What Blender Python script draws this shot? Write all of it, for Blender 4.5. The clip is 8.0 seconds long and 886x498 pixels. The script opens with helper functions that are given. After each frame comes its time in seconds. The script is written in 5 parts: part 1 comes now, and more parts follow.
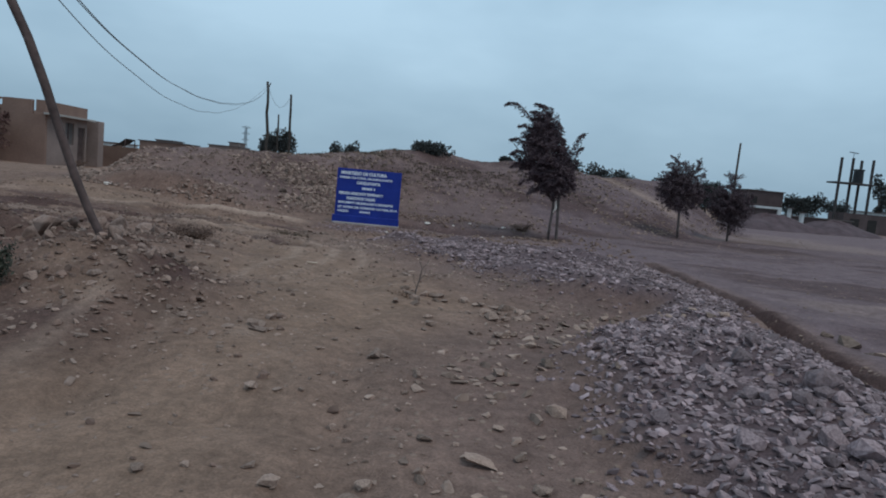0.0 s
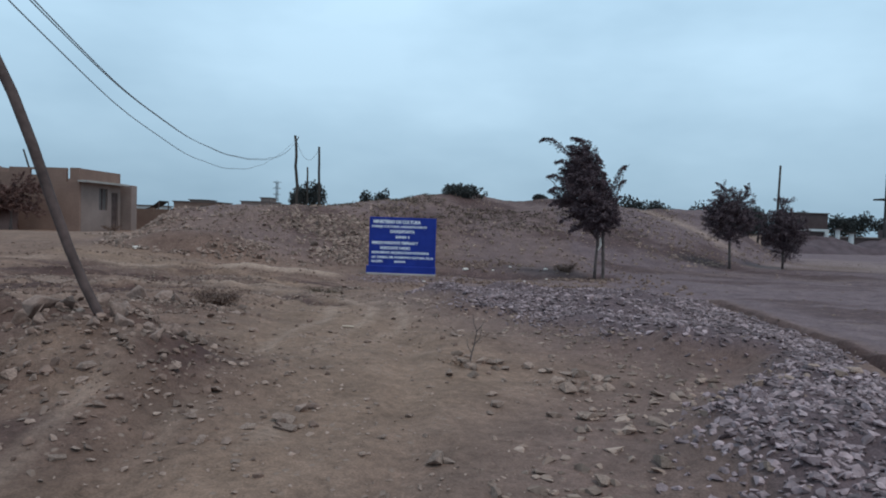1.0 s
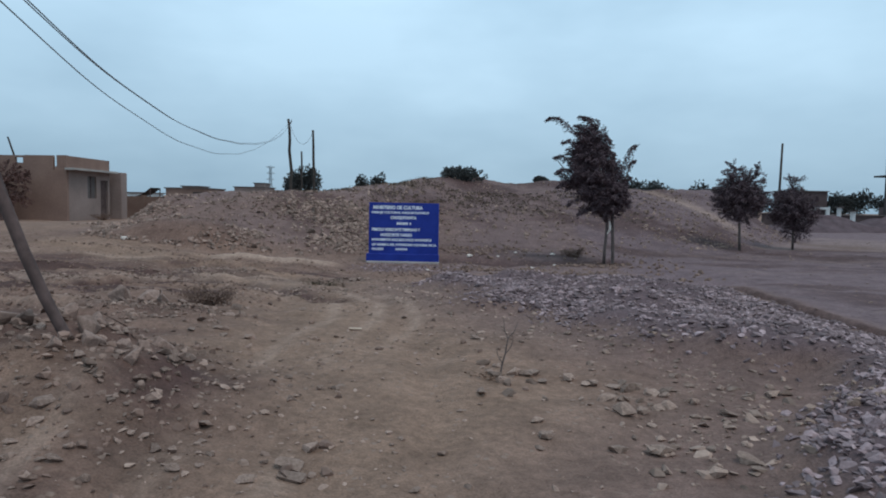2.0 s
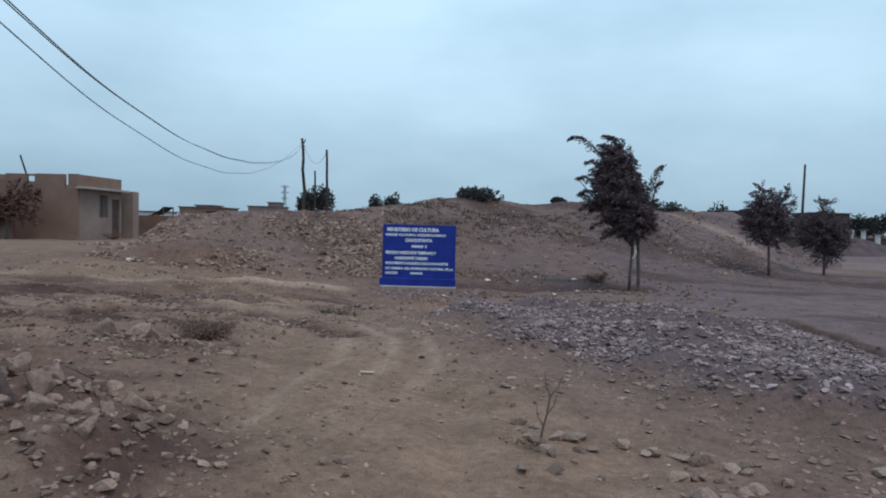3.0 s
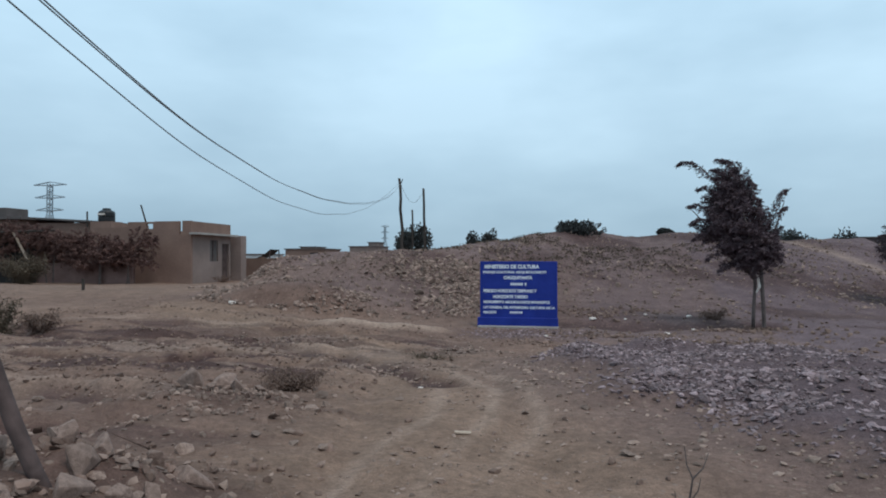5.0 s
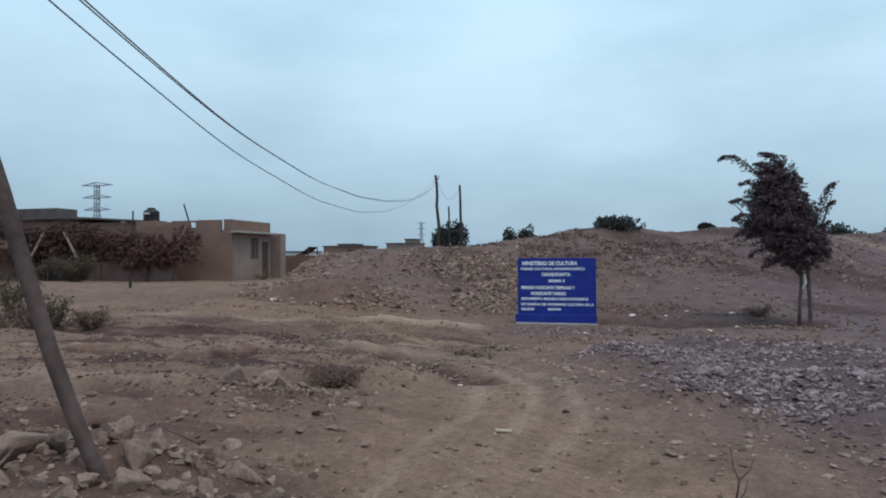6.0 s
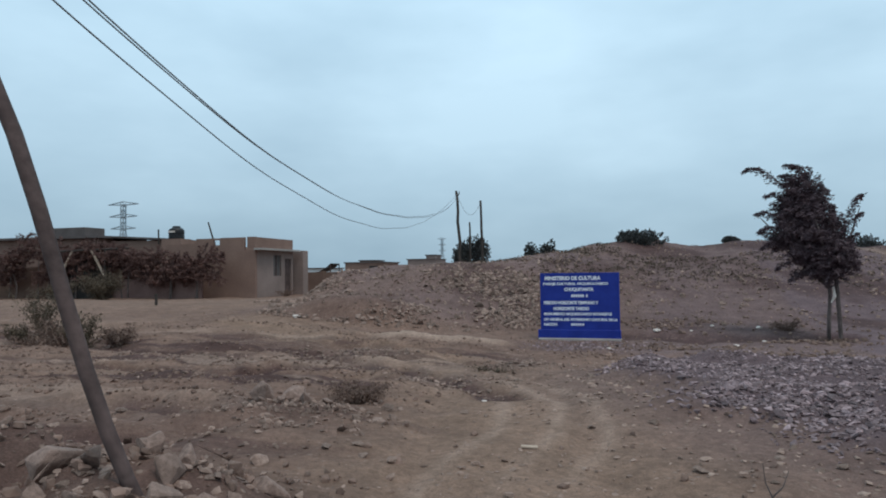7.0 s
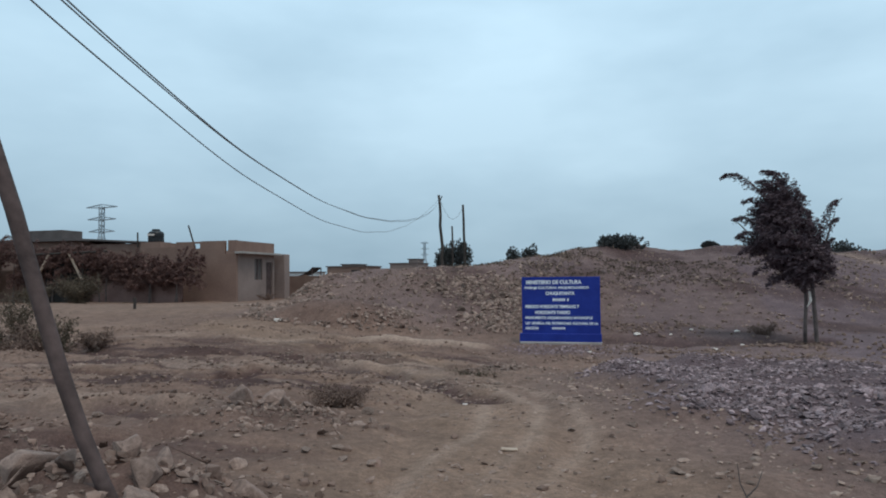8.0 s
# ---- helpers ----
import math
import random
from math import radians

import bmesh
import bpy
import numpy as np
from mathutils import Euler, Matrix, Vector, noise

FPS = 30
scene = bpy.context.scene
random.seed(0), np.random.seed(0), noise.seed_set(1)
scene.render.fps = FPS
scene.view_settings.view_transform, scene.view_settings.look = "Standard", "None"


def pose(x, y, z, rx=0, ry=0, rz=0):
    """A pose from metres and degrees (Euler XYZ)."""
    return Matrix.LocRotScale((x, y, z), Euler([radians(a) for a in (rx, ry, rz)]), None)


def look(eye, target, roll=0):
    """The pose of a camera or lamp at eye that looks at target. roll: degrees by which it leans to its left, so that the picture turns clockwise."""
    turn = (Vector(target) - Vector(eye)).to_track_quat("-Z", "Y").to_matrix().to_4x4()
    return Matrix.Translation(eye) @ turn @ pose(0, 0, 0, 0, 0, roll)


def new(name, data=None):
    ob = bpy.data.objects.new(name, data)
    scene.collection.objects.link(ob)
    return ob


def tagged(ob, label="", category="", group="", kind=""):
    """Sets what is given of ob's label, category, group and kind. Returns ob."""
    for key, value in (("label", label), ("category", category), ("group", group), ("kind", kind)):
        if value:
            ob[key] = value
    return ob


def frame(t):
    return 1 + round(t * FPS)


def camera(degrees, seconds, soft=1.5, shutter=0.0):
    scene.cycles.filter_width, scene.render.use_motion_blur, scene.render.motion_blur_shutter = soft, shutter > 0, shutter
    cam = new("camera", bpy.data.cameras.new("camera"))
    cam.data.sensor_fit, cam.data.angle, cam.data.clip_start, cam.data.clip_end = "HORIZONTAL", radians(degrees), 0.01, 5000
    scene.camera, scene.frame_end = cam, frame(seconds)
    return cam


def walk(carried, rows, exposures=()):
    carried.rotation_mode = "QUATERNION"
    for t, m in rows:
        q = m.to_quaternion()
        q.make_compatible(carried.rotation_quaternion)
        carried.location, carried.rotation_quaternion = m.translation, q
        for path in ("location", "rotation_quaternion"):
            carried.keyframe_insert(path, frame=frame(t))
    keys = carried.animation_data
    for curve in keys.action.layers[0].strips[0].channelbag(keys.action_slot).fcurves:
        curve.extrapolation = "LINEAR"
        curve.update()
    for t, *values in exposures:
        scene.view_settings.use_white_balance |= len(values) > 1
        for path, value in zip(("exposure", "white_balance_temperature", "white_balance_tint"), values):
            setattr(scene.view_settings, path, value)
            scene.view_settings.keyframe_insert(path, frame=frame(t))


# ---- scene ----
cam = camera(67.5, 8.0, soft=1.9)

PATH = [
    (0, (3.136, 5.753, 1.476), (3.178, 7.742, 1.276), 5.4),
    (0.1, (3.1, 5.844, 1.477), (3.134, 7.831, 1.249), 4.4),
    (0.2, (3.073, 5.951, 1.488), (3.142, 7.948, 1.409), 4.9),
    (0.3, (3.058, 6.057, 1.493), (3.126, 8.056, 1.456), 2.8),
    (0.4, (3.045, 6.16, 1.493), (3.128, 8.157, 1.423), 1.6),
    (0.5, (3.019, 6.263, 1.492), (3.111, 8.258, 1.395), 2.3),
    (0.6, (2.999, 6.377, 1.494), (3.087, 8.372, 1.383), 1.7),
    (0.7, (2.994, 6.501, 1.494), (3.044, 8.499, 1.404), 0.3),
    (0.8, (2.994, 6.619, 1.486), (3.013, 8.619, 1.523), 0.6),
    (0.9, (2.973, 6.724, 1.499), (2.938, 8.723, 1.479), 1.0),
    (1, (2.934, 6.826, 1.512), (2.87, 8.824, 1.433), 1.9),
    (1.2, (2.881, 7.051, 1.539), (2.811, 9.047, 1.446), 2.4),
    (1.5, (2.748, 7.287, 1.537), (2.658, 9.28, 1.384), 1.0),
    (1.7, (2.705, 7.445, 1.549), (2.643, 9.441, 1.432), 0.7),
    (2.8, (2.542, 8.396, 1.626), (2.503, 10.386, 1.435), 1.5),
    (3, (2.521, 8.58, 1.64), (2.433, 10.577, 1.568), 1.4),
    (3.5, (2.544, 8.959, 1.667), (2.277, 10.941, 1.662), 1.9),
    (4, (2.459, 9.233, 1.639), (2.179, 11.213, 1.677), 1.4),
    (4.5, (2.45, 9.342, 1.64), (2.04, 11.299, 1.664), -0.2),
    (4.7, (2.457, 9.354, 1.649), (2.075, 11.317, 1.686), -0.0),
    (5.8, (2.432, 9.312, 1.674), (1.986, 11.262, 1.693), -0.2),
    (6, (2.43, 9.311, 1.682), (1.94, 11.25, 1.705), -0.3),
    (6.5, (2.411, 9.305, 1.679), (1.875, 11.231, 1.714), -0.5),
    (7, (2.41, 9.284, 1.68), (1.86, 11.206, 1.751), -0.7),
    (7.5, (2.411, 9.287, 1.679), (1.851, 11.205, 1.766), -0.9),
    (8, (2.429, 9.273, 1.67), (1.93, 11.208, 1.753), -0.6),
]
walk(cam, [(t, look(eye, target, roll)) for t, eye, target, roll in PATH],
     exposures=[(0.0, -0.16, 6400, 10), (0.2, -0.11, 6400, 10), (0.4, 0.0, 6400, 10), (1.0, 0.06, 6400, 10), (1.6, 0.07, 6400, 10), (3.0, 0.14, 6480, 10), (4.5, 0.13, 6560, 10), (6.5, 0.12, 6660, 10), (8.0, 0.08, 6700, 10)])

# ---- world, sun ----
world = bpy.data.worlds.new("overcast_sky")
scene.world = world
world.use_nodes = True
wn, wl = world.node_tree.nodes, world.node_tree.links
wn.clear()
sky = wn.new("ShaderNodeTexSky")
sky.sky_type, sky.sun_disc = "NISHITA", False
sky.sun_elevation, sky.sun_rotation = radians(63), radians(125)
sky.air_density, sky.dust_density, sky.ozone_density = 1.0, 3.0, 2.0
geo = wn.new("ShaderNodeTexCoord")
stretch = wn.new("ShaderNodeMapping")
stretch.inputs["Scale"].default_value = (1.0, 1.0, 2.6)
cloud = wn.new("ShaderNodeTexNoise")
cloud.inputs["Scale"].default_value, cloud.inputs["Detail"].default_value, cloud.inputs["Roughness"].default_value = 1.7, 5.0, 0.5
ramp = wn.new("ShaderNodeValToRGB")
ramp.color_ramp.elements[0].position, ramp.color_ramp.elements[0].color = 0.33, (0.385, 0.585, 0.752, 1)
ramp.color_ramp.elements[1].position, ramp.color_ramp.elements[1].color = 0.70, (0.635, 0.893, 1.09, 1)
split = wn.new("ShaderNodeSeparateXYZ")
lift = wn.new("ShaderNodeMapRange")
lift.inputs["From Min"].default_value, lift.inputs["From Max"].default_value = 0.0, 0.38
lift.inputs["To Min"].default_value, lift.inputs["To Max"].default_value = 0.66, 1.0
shade = wn.new("ShaderNodeMixRGB")
shade.blend_type, shade.inputs[0].default_value = "MULTIPLY", 1.0
mixed = wn.new("ShaderNodeMixRGB")
mixed.inputs[0].default_value = 0.06
scaled = wn.new("ShaderNodeMixRGB")
scaled.blend_type, scaled.inputs[0].default_value = "MULTIPLY", 1.0
scaled.inputs[2].default_value = (0.1, 0.1, 0.1, 1)
back = wn.new("ShaderNodeBackground")
back.inputs["Strength"].default_value = 1.0
wout = wn.new("ShaderNodeOutputWorld")
wl.new(geo.outputs["Generated"], stretch.inputs["Vector"])
wl.new(stretch.outputs["Vector"], cloud.inputs["Vector"])
wl.new(cloud.outputs["Fac"], ramp.inputs["Fac"])
wl.new(geo.outputs["Generated"], split.inputs["Vector"])
wl.new(split.outputs["Z"], lift.inputs["Value"])
wl.new(ramp.outputs["Color"], shade.inputs[1])
wl.new(lift.outputs["Result"], shade.inputs[2])
wl.new(sky.outputs["Color"], scaled.inputs[1])
wl.new(shade.outputs["Color"], mixed.inputs[1])
wl.new(scaled.outputs["Color"], mixed.inputs[2])
wl.new(mixed.outputs["Color"], back.inputs["Color"])
wl.new(back.outputs["Background"], wout.inputs["Surface"])

sun = new("sun", bpy.data.lights.new("sun", "SUN"))
sun.data.energy, sun.data.angle, sun.data.color = 0.95, radians(24), (1.0, 0.92, 0.83)
sun.matrix_world = look((22, 8, 40), (5, 20, 0))


# ---- materials ----
def material(name, dark, light, scale=6.0, rough=0.9, bump=0.3, fine=60.0, metal=0.0, vary=0.0, spec=0.3):
    """A surface whose colour runs between two tones at two scales, with relief; vary: how much pieces differ."""
    m = bpy.data.materials.new(name)
    m.use_nodes = True
    n, l = m.node_tree.nodes, m.node_tree.links
    b = n["Principled BSDF"]
    b.inputs["Roughness"].default_value, b.inputs["Metallic"].default_value = rough, metal
    b.inputs["Specular IOR Level"].default_value = spec
    tc = n.new("ShaderNodeTexCoord")
    big, small = n.new("ShaderNodeTexNoise"), n.new("ShaderNodeTexNoise")
    big.inputs["Scale"].default_value, big.inputs["Detail"].default_value = scale, 6
    small.inputs["Scale"].default_value, small.inputs["Detail"].default_value = fine, 4
    add = n.new("ShaderNodeMath")
    add.operation = "MULTIPLY_ADD"
    add.inputs[1].default_value = 0.45
    l.new(tc.outputs["Object"], big.inputs["Vector"])
    l.new(tc.outputs["Object"], small.inputs["Vector"])
    l.new(small.outputs["Fac"], add.inputs[0])
    l.new(big.outputs["Fac"], add.inputs[2])
    r = n.new("ShaderNodeValToRGB")
    r.color_ramp.elements[0].position, r.color_ramp.elements[0].color = 0.5, (*dark, 1)
    r.color_ramp.elements[1].position, r.color_ramp.elements[1].color = 0.95, (*light, 1)
    l.new(add.outputs[0], r.inputs["Fac"])
    colour = r.outputs["Color"]
    if vary:
        ob, isl = n.new("ShaderNodeObjectInfo"), n.new("ShaderNodeNewGeometry")
        s = n.new("ShaderNodeMath")
        s.operation = "ADD"
        l.new(ob.outputs["Random"], s.inputs[0])
        l.new(isl.outputs["Random Per Island"], s.inputs[1])
        f = n.new("ShaderNodeMath")
        f.operation = "FRACT"
        l.new(s.outputs[0], f.inputs[0])
        mr = n.new("ShaderNodeMapRange")
        mr.inputs["To Min"].default_value, mr.inputs["To Max"].default_value = 1 - vary, 1 + vary
        l.new(f.outputs[0], mr.inputs["Value"])
        mul = n.new("ShaderNodeMixRGB")
        mul.blend_type, mul.inputs[0].default_value = "MULTIPLY", 1.0
        l.new(colour, mul.inputs[1])
        l.new(mr.outputs["Result"], mul.inputs[2])
        colour = mul.outputs["Color"]
    l.new(colour, b.inputs["Base Color"])
    if bump:
        bp = n.new("ShaderNodeBump")
        bp.inputs["Strength"].default_value, bp.inputs["Distance"].default_value = bump, 0.02
        l.new(add.outputs[0], bp.inputs["Height"])
        l.new(bp.outputs["Normal"], b.inputs["Normal"])
    return m


def ground_material():
    m = bpy.data.materials.new("dry_earth")
    m.use_nodes = True
    n, l = m.node_tree.nodes, m.node_tree.links
    b = n["Principled BSDF"]
    b.inputs["Roughness"].default_value, b.inputs["Specular IOR Level"].default_value = 0.95, 0.15
    tc = n.new("ShaderNodeTexCoord")

    def noise_at(scale, detail=5, rough=0.55):
        t = n.new("ShaderNodeTexNoise")
        t.inputs["Scale"].default_value, t.inputs["Detail"].default_value, t.inputs["Roughness"].default_value = scale, detail, rough
        l.new(tc.outputs["Object"], t.inputs["Vector"])
        return t.outputs["Fac"]

    def mix(fac, a, c, kind="MIX"):
        x = n.new("ShaderNodeMixRGB")
        x.blend_type = kind
        for s, v in ((0, fac), (1, a), (2, c)):
            if isinstance(v, (float, int)):
                x.inputs[s].default_value = v
            elif isinstance(v, tuple):
                x.inputs[s].default_value = (*v, 1)
            else:
                l.new(v, x.inputs[s])
        return x.outputs["Color"]

    def ramp_of(v, lo, hi, a=0.0, c=1.0):
        x = n.new("ShaderNodeMapRange")
        x.inputs["From Min"].default_value, x.inputs["From Max"].default_value = lo, hi
        x.inputs["To Min"].default_value, x.inputs["To Max"].default_value = a, c
        l.new(v, x.inputs["Value"])
        return x.outputs["Result"]

    at = n.new("ShaderNodeAttribute")
    at.attribute_name = "soil"
    sp = n.new("ShaderNodeSeparateColor")
    l.new(at.outputs["Color"], sp.inputs["Color"])
    patch, mid, grit, speck = noise_at(0.35), noise_at(2.3), noise_at(14.0, 6, 0.65), noise_at(70.0, 3, 0.6)
    col = mix(ramp_of(patch, 0.35, 0.65), SOIL_A, SOIL_B)
    col = mix(sp.outputs["Red"], col, TRACK)
    col = mix(sp.outputs["Green"], col, RUBBLE)
    col = mix(sp.outputs["Blue"], col, PLAIN)
    # dark soil, with the shade of ditch and hollows coloured in
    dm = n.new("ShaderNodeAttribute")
    dm.attribute_name = "dark_soil_shade"
    col = mix(dm.outputs["Fac"], col, DARK_SOIL_SHADE)
    # pale dust, and the bank's lit face as colour
    du = n.new("ShaderNodeAttribute")
    du.attribute_name = "dust_and_light"
    col = mix(du.outputs["Fac"], col, DUST_AND_LIGHT)
    col = mix(1.0, col, ramp_of(mid, 0.3, 0.7, 0.8, 1.18), "MULTIPLY")
    col = mix(1.0, col, ramp_of(grit, 0.32, 0.68, 0.76, 1.22), "MULTIPLY")
    col = mix(1.0, col, ramp_of(speck, 0.3, 0.7, 0.78, 1.2), "MULTIPLY")
    vor = n.new("ShaderNodeTexVoronoi")
    vor.inputs["Scale"].default_value, vor.inputs["Randomness"].default_value = 11.0, 1.0
    l.new(tc.outputs["Object"], vor.inputs["Vector"])
    peb = ramp_of(vor.outputs["Distance"], 0.16, 0.26, 1.0, 0.0)
    some = ramp_of(mid, 0.5, 0.56)
    both = n.new("ShaderNodeMath")
    both.operation = "MULTIPLY"
    l.new(peb, both.inputs[0])
    l.new(some, both.inputs[1])
    col = mix(both.outputs[0], col, (0.27, 0.185, 0.146))
    l.new(col, b.inputs["Base Color"])
    hsum = n.new("ShaderNodeMath")
    hsum.operation = "MULTIPLY_ADD"
    hsum.inputs[1].default_value = 0.5
    l.new(speck, hsum.inputs[0])
    l.new(grit, hsum.inputs[2])
    hs2 = n.new("ShaderNodeMath")
    hs2.operation = "MULTIPLY_ADD"
    hs2.inputs[1].default_value = 0.35
    l.new(both.outputs[0], hs2.inputs[0])
    l.new(hsum.outputs[0], hs2.inputs[2])
    bp = n.new("ShaderNodeBump")
    bp.inputs["Strength"].default_value, bp.inputs["Distance"].default_value = 0.6, 0.06
    l.new(hs2.outputs[0], bp.inputs["Height"])
    l.new(bp.outputs["Normal"], b.inputs["Normal"])
    return m


SOIL_A, SOIL_B = (0.188, 0.114, 0.088), (0.232, 0.142, 0.108)
# the last tone is dark soil, also painted in as shade of hollows
TRACK, RUBBLE, PLAIN, DARK_SOIL_SHADE = (0.254, 0.160, 0.116), (0.128, 0.086, 0.089), (0.172, 0.118, 0.122), (0.080, 0.044, 0.040)
# pale dust, also painted on the bank as sunlight
DUST_AND_LIGHT = (0.41, 0.285, 0.222)
M_GROUND = ground_material()
M_STONE = material("pale_stone", (0.195, 0.128, 0.100), (0.355, 0.247, 0.198), 5, 0.92, 0.5, 40, vary=0.35)
M_GREY = material("grey_rubble", (0.146, 0.099, 0.101), (0.36, 0.263, 0.264), 5, 0.92, 0.5, 40, vary=0.48)
M_DULL = material("purple_brown_rubble", (0.115, 0.077, 0.077), (0.245, 0.172, 0.170), 5, 0.92, 0.5, 40, vary=0.3)
M_MOUNDSTONE = material("brown_rubble", (0.155, 0.100, 0.079), (0.31, 0.214, 0.172), 4, 0.92, 0.4, 30, vary=0.4)
M_BOULDER = material("dusty_boulder", (0.170, 0.110, 0.088), (0.320, 0.217, 0.176), 5, 0.9, 0.6, 26, vary=0.15)
M_WOOD = material("weathered_pole_wood", (0.050, 0.032, 0.029), (0.122, 0.081, 0.073), 5, 0.85, 0.7, 22)
M_DARKWOOD = material("dark_pole_wood", (0.035, 0.028, 0.024), (0.07, 0.055, 0.047), 3, 0.85, 0.3, 30)
M_BARK = material("grey_bark", (0.075, 0.055, 0.05), (0.15, 0.115, 0.105), 6, 0.9, 0.5, 40)
M_LEAF = material("dark_foliage", (0.070, 0.043, 0.052), (0.118, 0.078, 0.083), 5, 0.7, 0.0, 30, vary=0.35)
M_FARLEAF = material("far_foliage", (0.036, 0.036, 0.036), (0.070, 0.070, 0.064), 2, 0.8, 0.0, 9, vary=0.3)
M_REDLEAF = material("dry_vine_foliage", (0.085, 0.043, 0.039), (0.175, 0.094, 0.077), 3, 0.8, 0.0, 20, vary=0.35)
M_TWIG = material("dry_twigs", (0.15, 0.092, 0.066), (0.27, 0.17, 0.122), 9, 0.9, 0.0, 40, vary=0.3)
M_BRUSH = material("dark_dry_brush", (0.115, 0.070, 0.056), (0.205, 0.134, 0.104), 6, 0.9, 0.0, 40, vary=0.3)
M_MUD = material("dark_mud_wall", (0.165, 0.093, 0.080), (0.235, 0.140, 0.121), 1.4, 0.95, 0.5, 12)
M_BOARD = material("pale_weathered_wood", (0.40, 0.29, 0.22), (0.54, 0.41, 0.32), 8, 0.85, 0.2, 40)
M_BLUE = material("blue_sign_paint", (0.007, 0.020, 0.195), (0.013, 0.036, 0.285), 2.5, 0.5, 0.12, 25)
M_WHITE = material("white_lettering", (0.78, 0.80, 0.84), (0.88, 0.90, 0.94), 5, 0.6, 0.05, 30)
M_CEMENT = material("grey_cement", (0.26, 0.23, 0.215), (0.40, 0.36, 0.33), 1.2, 0.9, 0.3, 20)
M_ADOBE = material("adobe_plaster", (0.192, 0.115, 0.090), (0.275, 0.172, 0.135), 0.6, 0.92, 0.3, 9)
M_REDBRICK = material("red_brick_wall", (0.13, 0.075, 0.058), (0.20, 0.125, 0.095), 0.8, 0.92, 0.4, 12)
M_GREYWALL = material("grey_plaster", (0.205, 0.148, 0.130), (0.285, 0.212, 0.187), 0.8, 0.9, 0.25, 9)
M_DARK = material("dark_opening", (0.02, 0.017, 0.016), (0.035, 0.03, 0.028), 2, 0.8, 0.0, 10)
M_TANK = material("black_plastic_tank", (0.012, 0.012, 0.014), (0.028, 0.028, 0.03), 2, 0.45, 0.0, 10)
M_STEEL = material("grey_galvanised_steel", (0.27, 0.33, 0.37), (0.36, 0.42, 0.46), 2, 0.7, 0.0, 10)
M_WIRE = material("grey_cable", (0.17, 0.185, 0.2), (0.24, 0.26, 0.275), 2, 0.6, 0.0, 10)
M_PAPER = material("white_litter", (0.58, 0.48, 0.42), (0.76, 0.66, 0.59), 5, 0.7, 0.1, 30)
M_LIME = material("whitewashed_wall", (0.5, 0.5, 0.49), (0.68, 0.68, 0.67), 0.8, 0.85, 0.2, 9)
M_CLOD = material("dry_clods", (0.14, 0.088, 0.070), (0.245, 0.158, 0.124), 6, 0.95, 0.5, 40, vary=0.3)
M_FARWALL = material("dark_far_wall", (0.070, 0.048, 0.047), (0.120, 0.086, 0.084), 0.6, 0.92, 0.2, 6)
M_OLIVE = material("olive_brush", (0.066, 0.047, 0.032), (0.135, 0.098, 0.066), 3, 0.8, 0.0, 20, vary=0.3)
M_DRYGRASS = material("dry_grass_blades", (0.085, 0.059, 0.044), (0.140, 0.100, 0.074), 3, 0.9, 0.0, 20, vary=0.3)
M_GREEN = material("green_shrub", (0.034, 0.036, 0.026), (0.074, 0.077, 0.054), 4, 0.75, 0.0, 20, vary=0.3)
M_HEAP = material("dark_heaped_earth", (0.066, 0.043, 0.047), (0.118, 0.079, 0.084), 1.6, 0.95, 0.6, 14)
M_TOWER = material("weathered_dark_concrete", (0.040, 0.034, 0.034), (0.075, 0.064, 0.062), 1.0, 0.9, 0.3, 14)
M_CONCRETE = material("dark_concrete", (0.085, 0.07, 0.066), (0.15, 0.125, 0.118), 1.0, 0.9, 0.3, 14)


# ---- builders ----
def mesh_from(name, bm, mat, smooth=False):
    me = bpy.data.meshes.new(name)
    bm.to_mesh(me)
    bm.free()
    me.materials.append(mat)
    if smooth:
        me.polygons.foreach_set("use_smooth", [True] * len(me.polygons))
    return me


def part(name, bm, mat, parent=None, label="", smooth=False):
    ob = new(name, mesh_from(name, bm, mat, smooth))
    ob.parent = parent
    return tagged(ob, label)


def base(name, x, y, z, label, category, group="", rz=0.0):
    e = new(name)
    e.empty_display_size = 0.1
    e.matrix_basis = pose(x, y, z, 0, 0, rz)
    return tagged(e, label, category, group)


def hold(ob, parent):
    """Parents ob and lets it keep its place in the world."""
    if parent:
        ob.parent = parent
        ob.matrix_parent_inverse = parent.matrix_basis.inverted()
    return ob


def box(bm, x0, x1, y0, y1, z0, z1, bevel=0.0):
    g = bmesh.ops.create_cube(bm, size=1)
    for v in g["verts"]:
        v.co = Vector(((x0 + x1) / 2 + v.co.x * (x1 - x0), (y0 + y1) / 2 + v.co.y * (y1 - y0), (z0 + z1) / 2 + v.co.z * (z1 - z0)))
    if bevel:
        edges = {e for v in g["verts"] for e in v.link_edges}
        bmesh.ops.bevel(bm, geom=list(edges), offset=bevel, segments=1, affect="EDGES")
    return bm


def tube(bm, pts, radii, sides=8, cap=True):
    """A tapered tube along points, with rings square to its run."""
    pts = [Vector(p) for p in pts]
    rings = []
    for i, p in enumerate(pts):
        d = (pts[min(i + 1, len(pts) - 1)] - pts[max(i - 1, 0)]).normalized()
        u = d.cross(Vector((0.31, 0.92, 0.23))).normalized()
        w = d.cross(u)
        r = radii[i] if isinstance(radii, (list, tuple)) else radii
        rings.append([bm.verts.new(p + (u * math.cos(a) + w * math.sin(a)) * r) for a in (2 * math.pi * k / sides for k in range(sides))])
    for a, c in zip(rings, rings[1:]):
        for k in range(sides):
            bm.faces.new((a[k], a[(k + 1) % sides], c[(k + 1) % sides], c[k]))
    if cap:
        bm.faces.new(rings[0][::-1])
        bm.faces.new(rings[-1])
    return bm


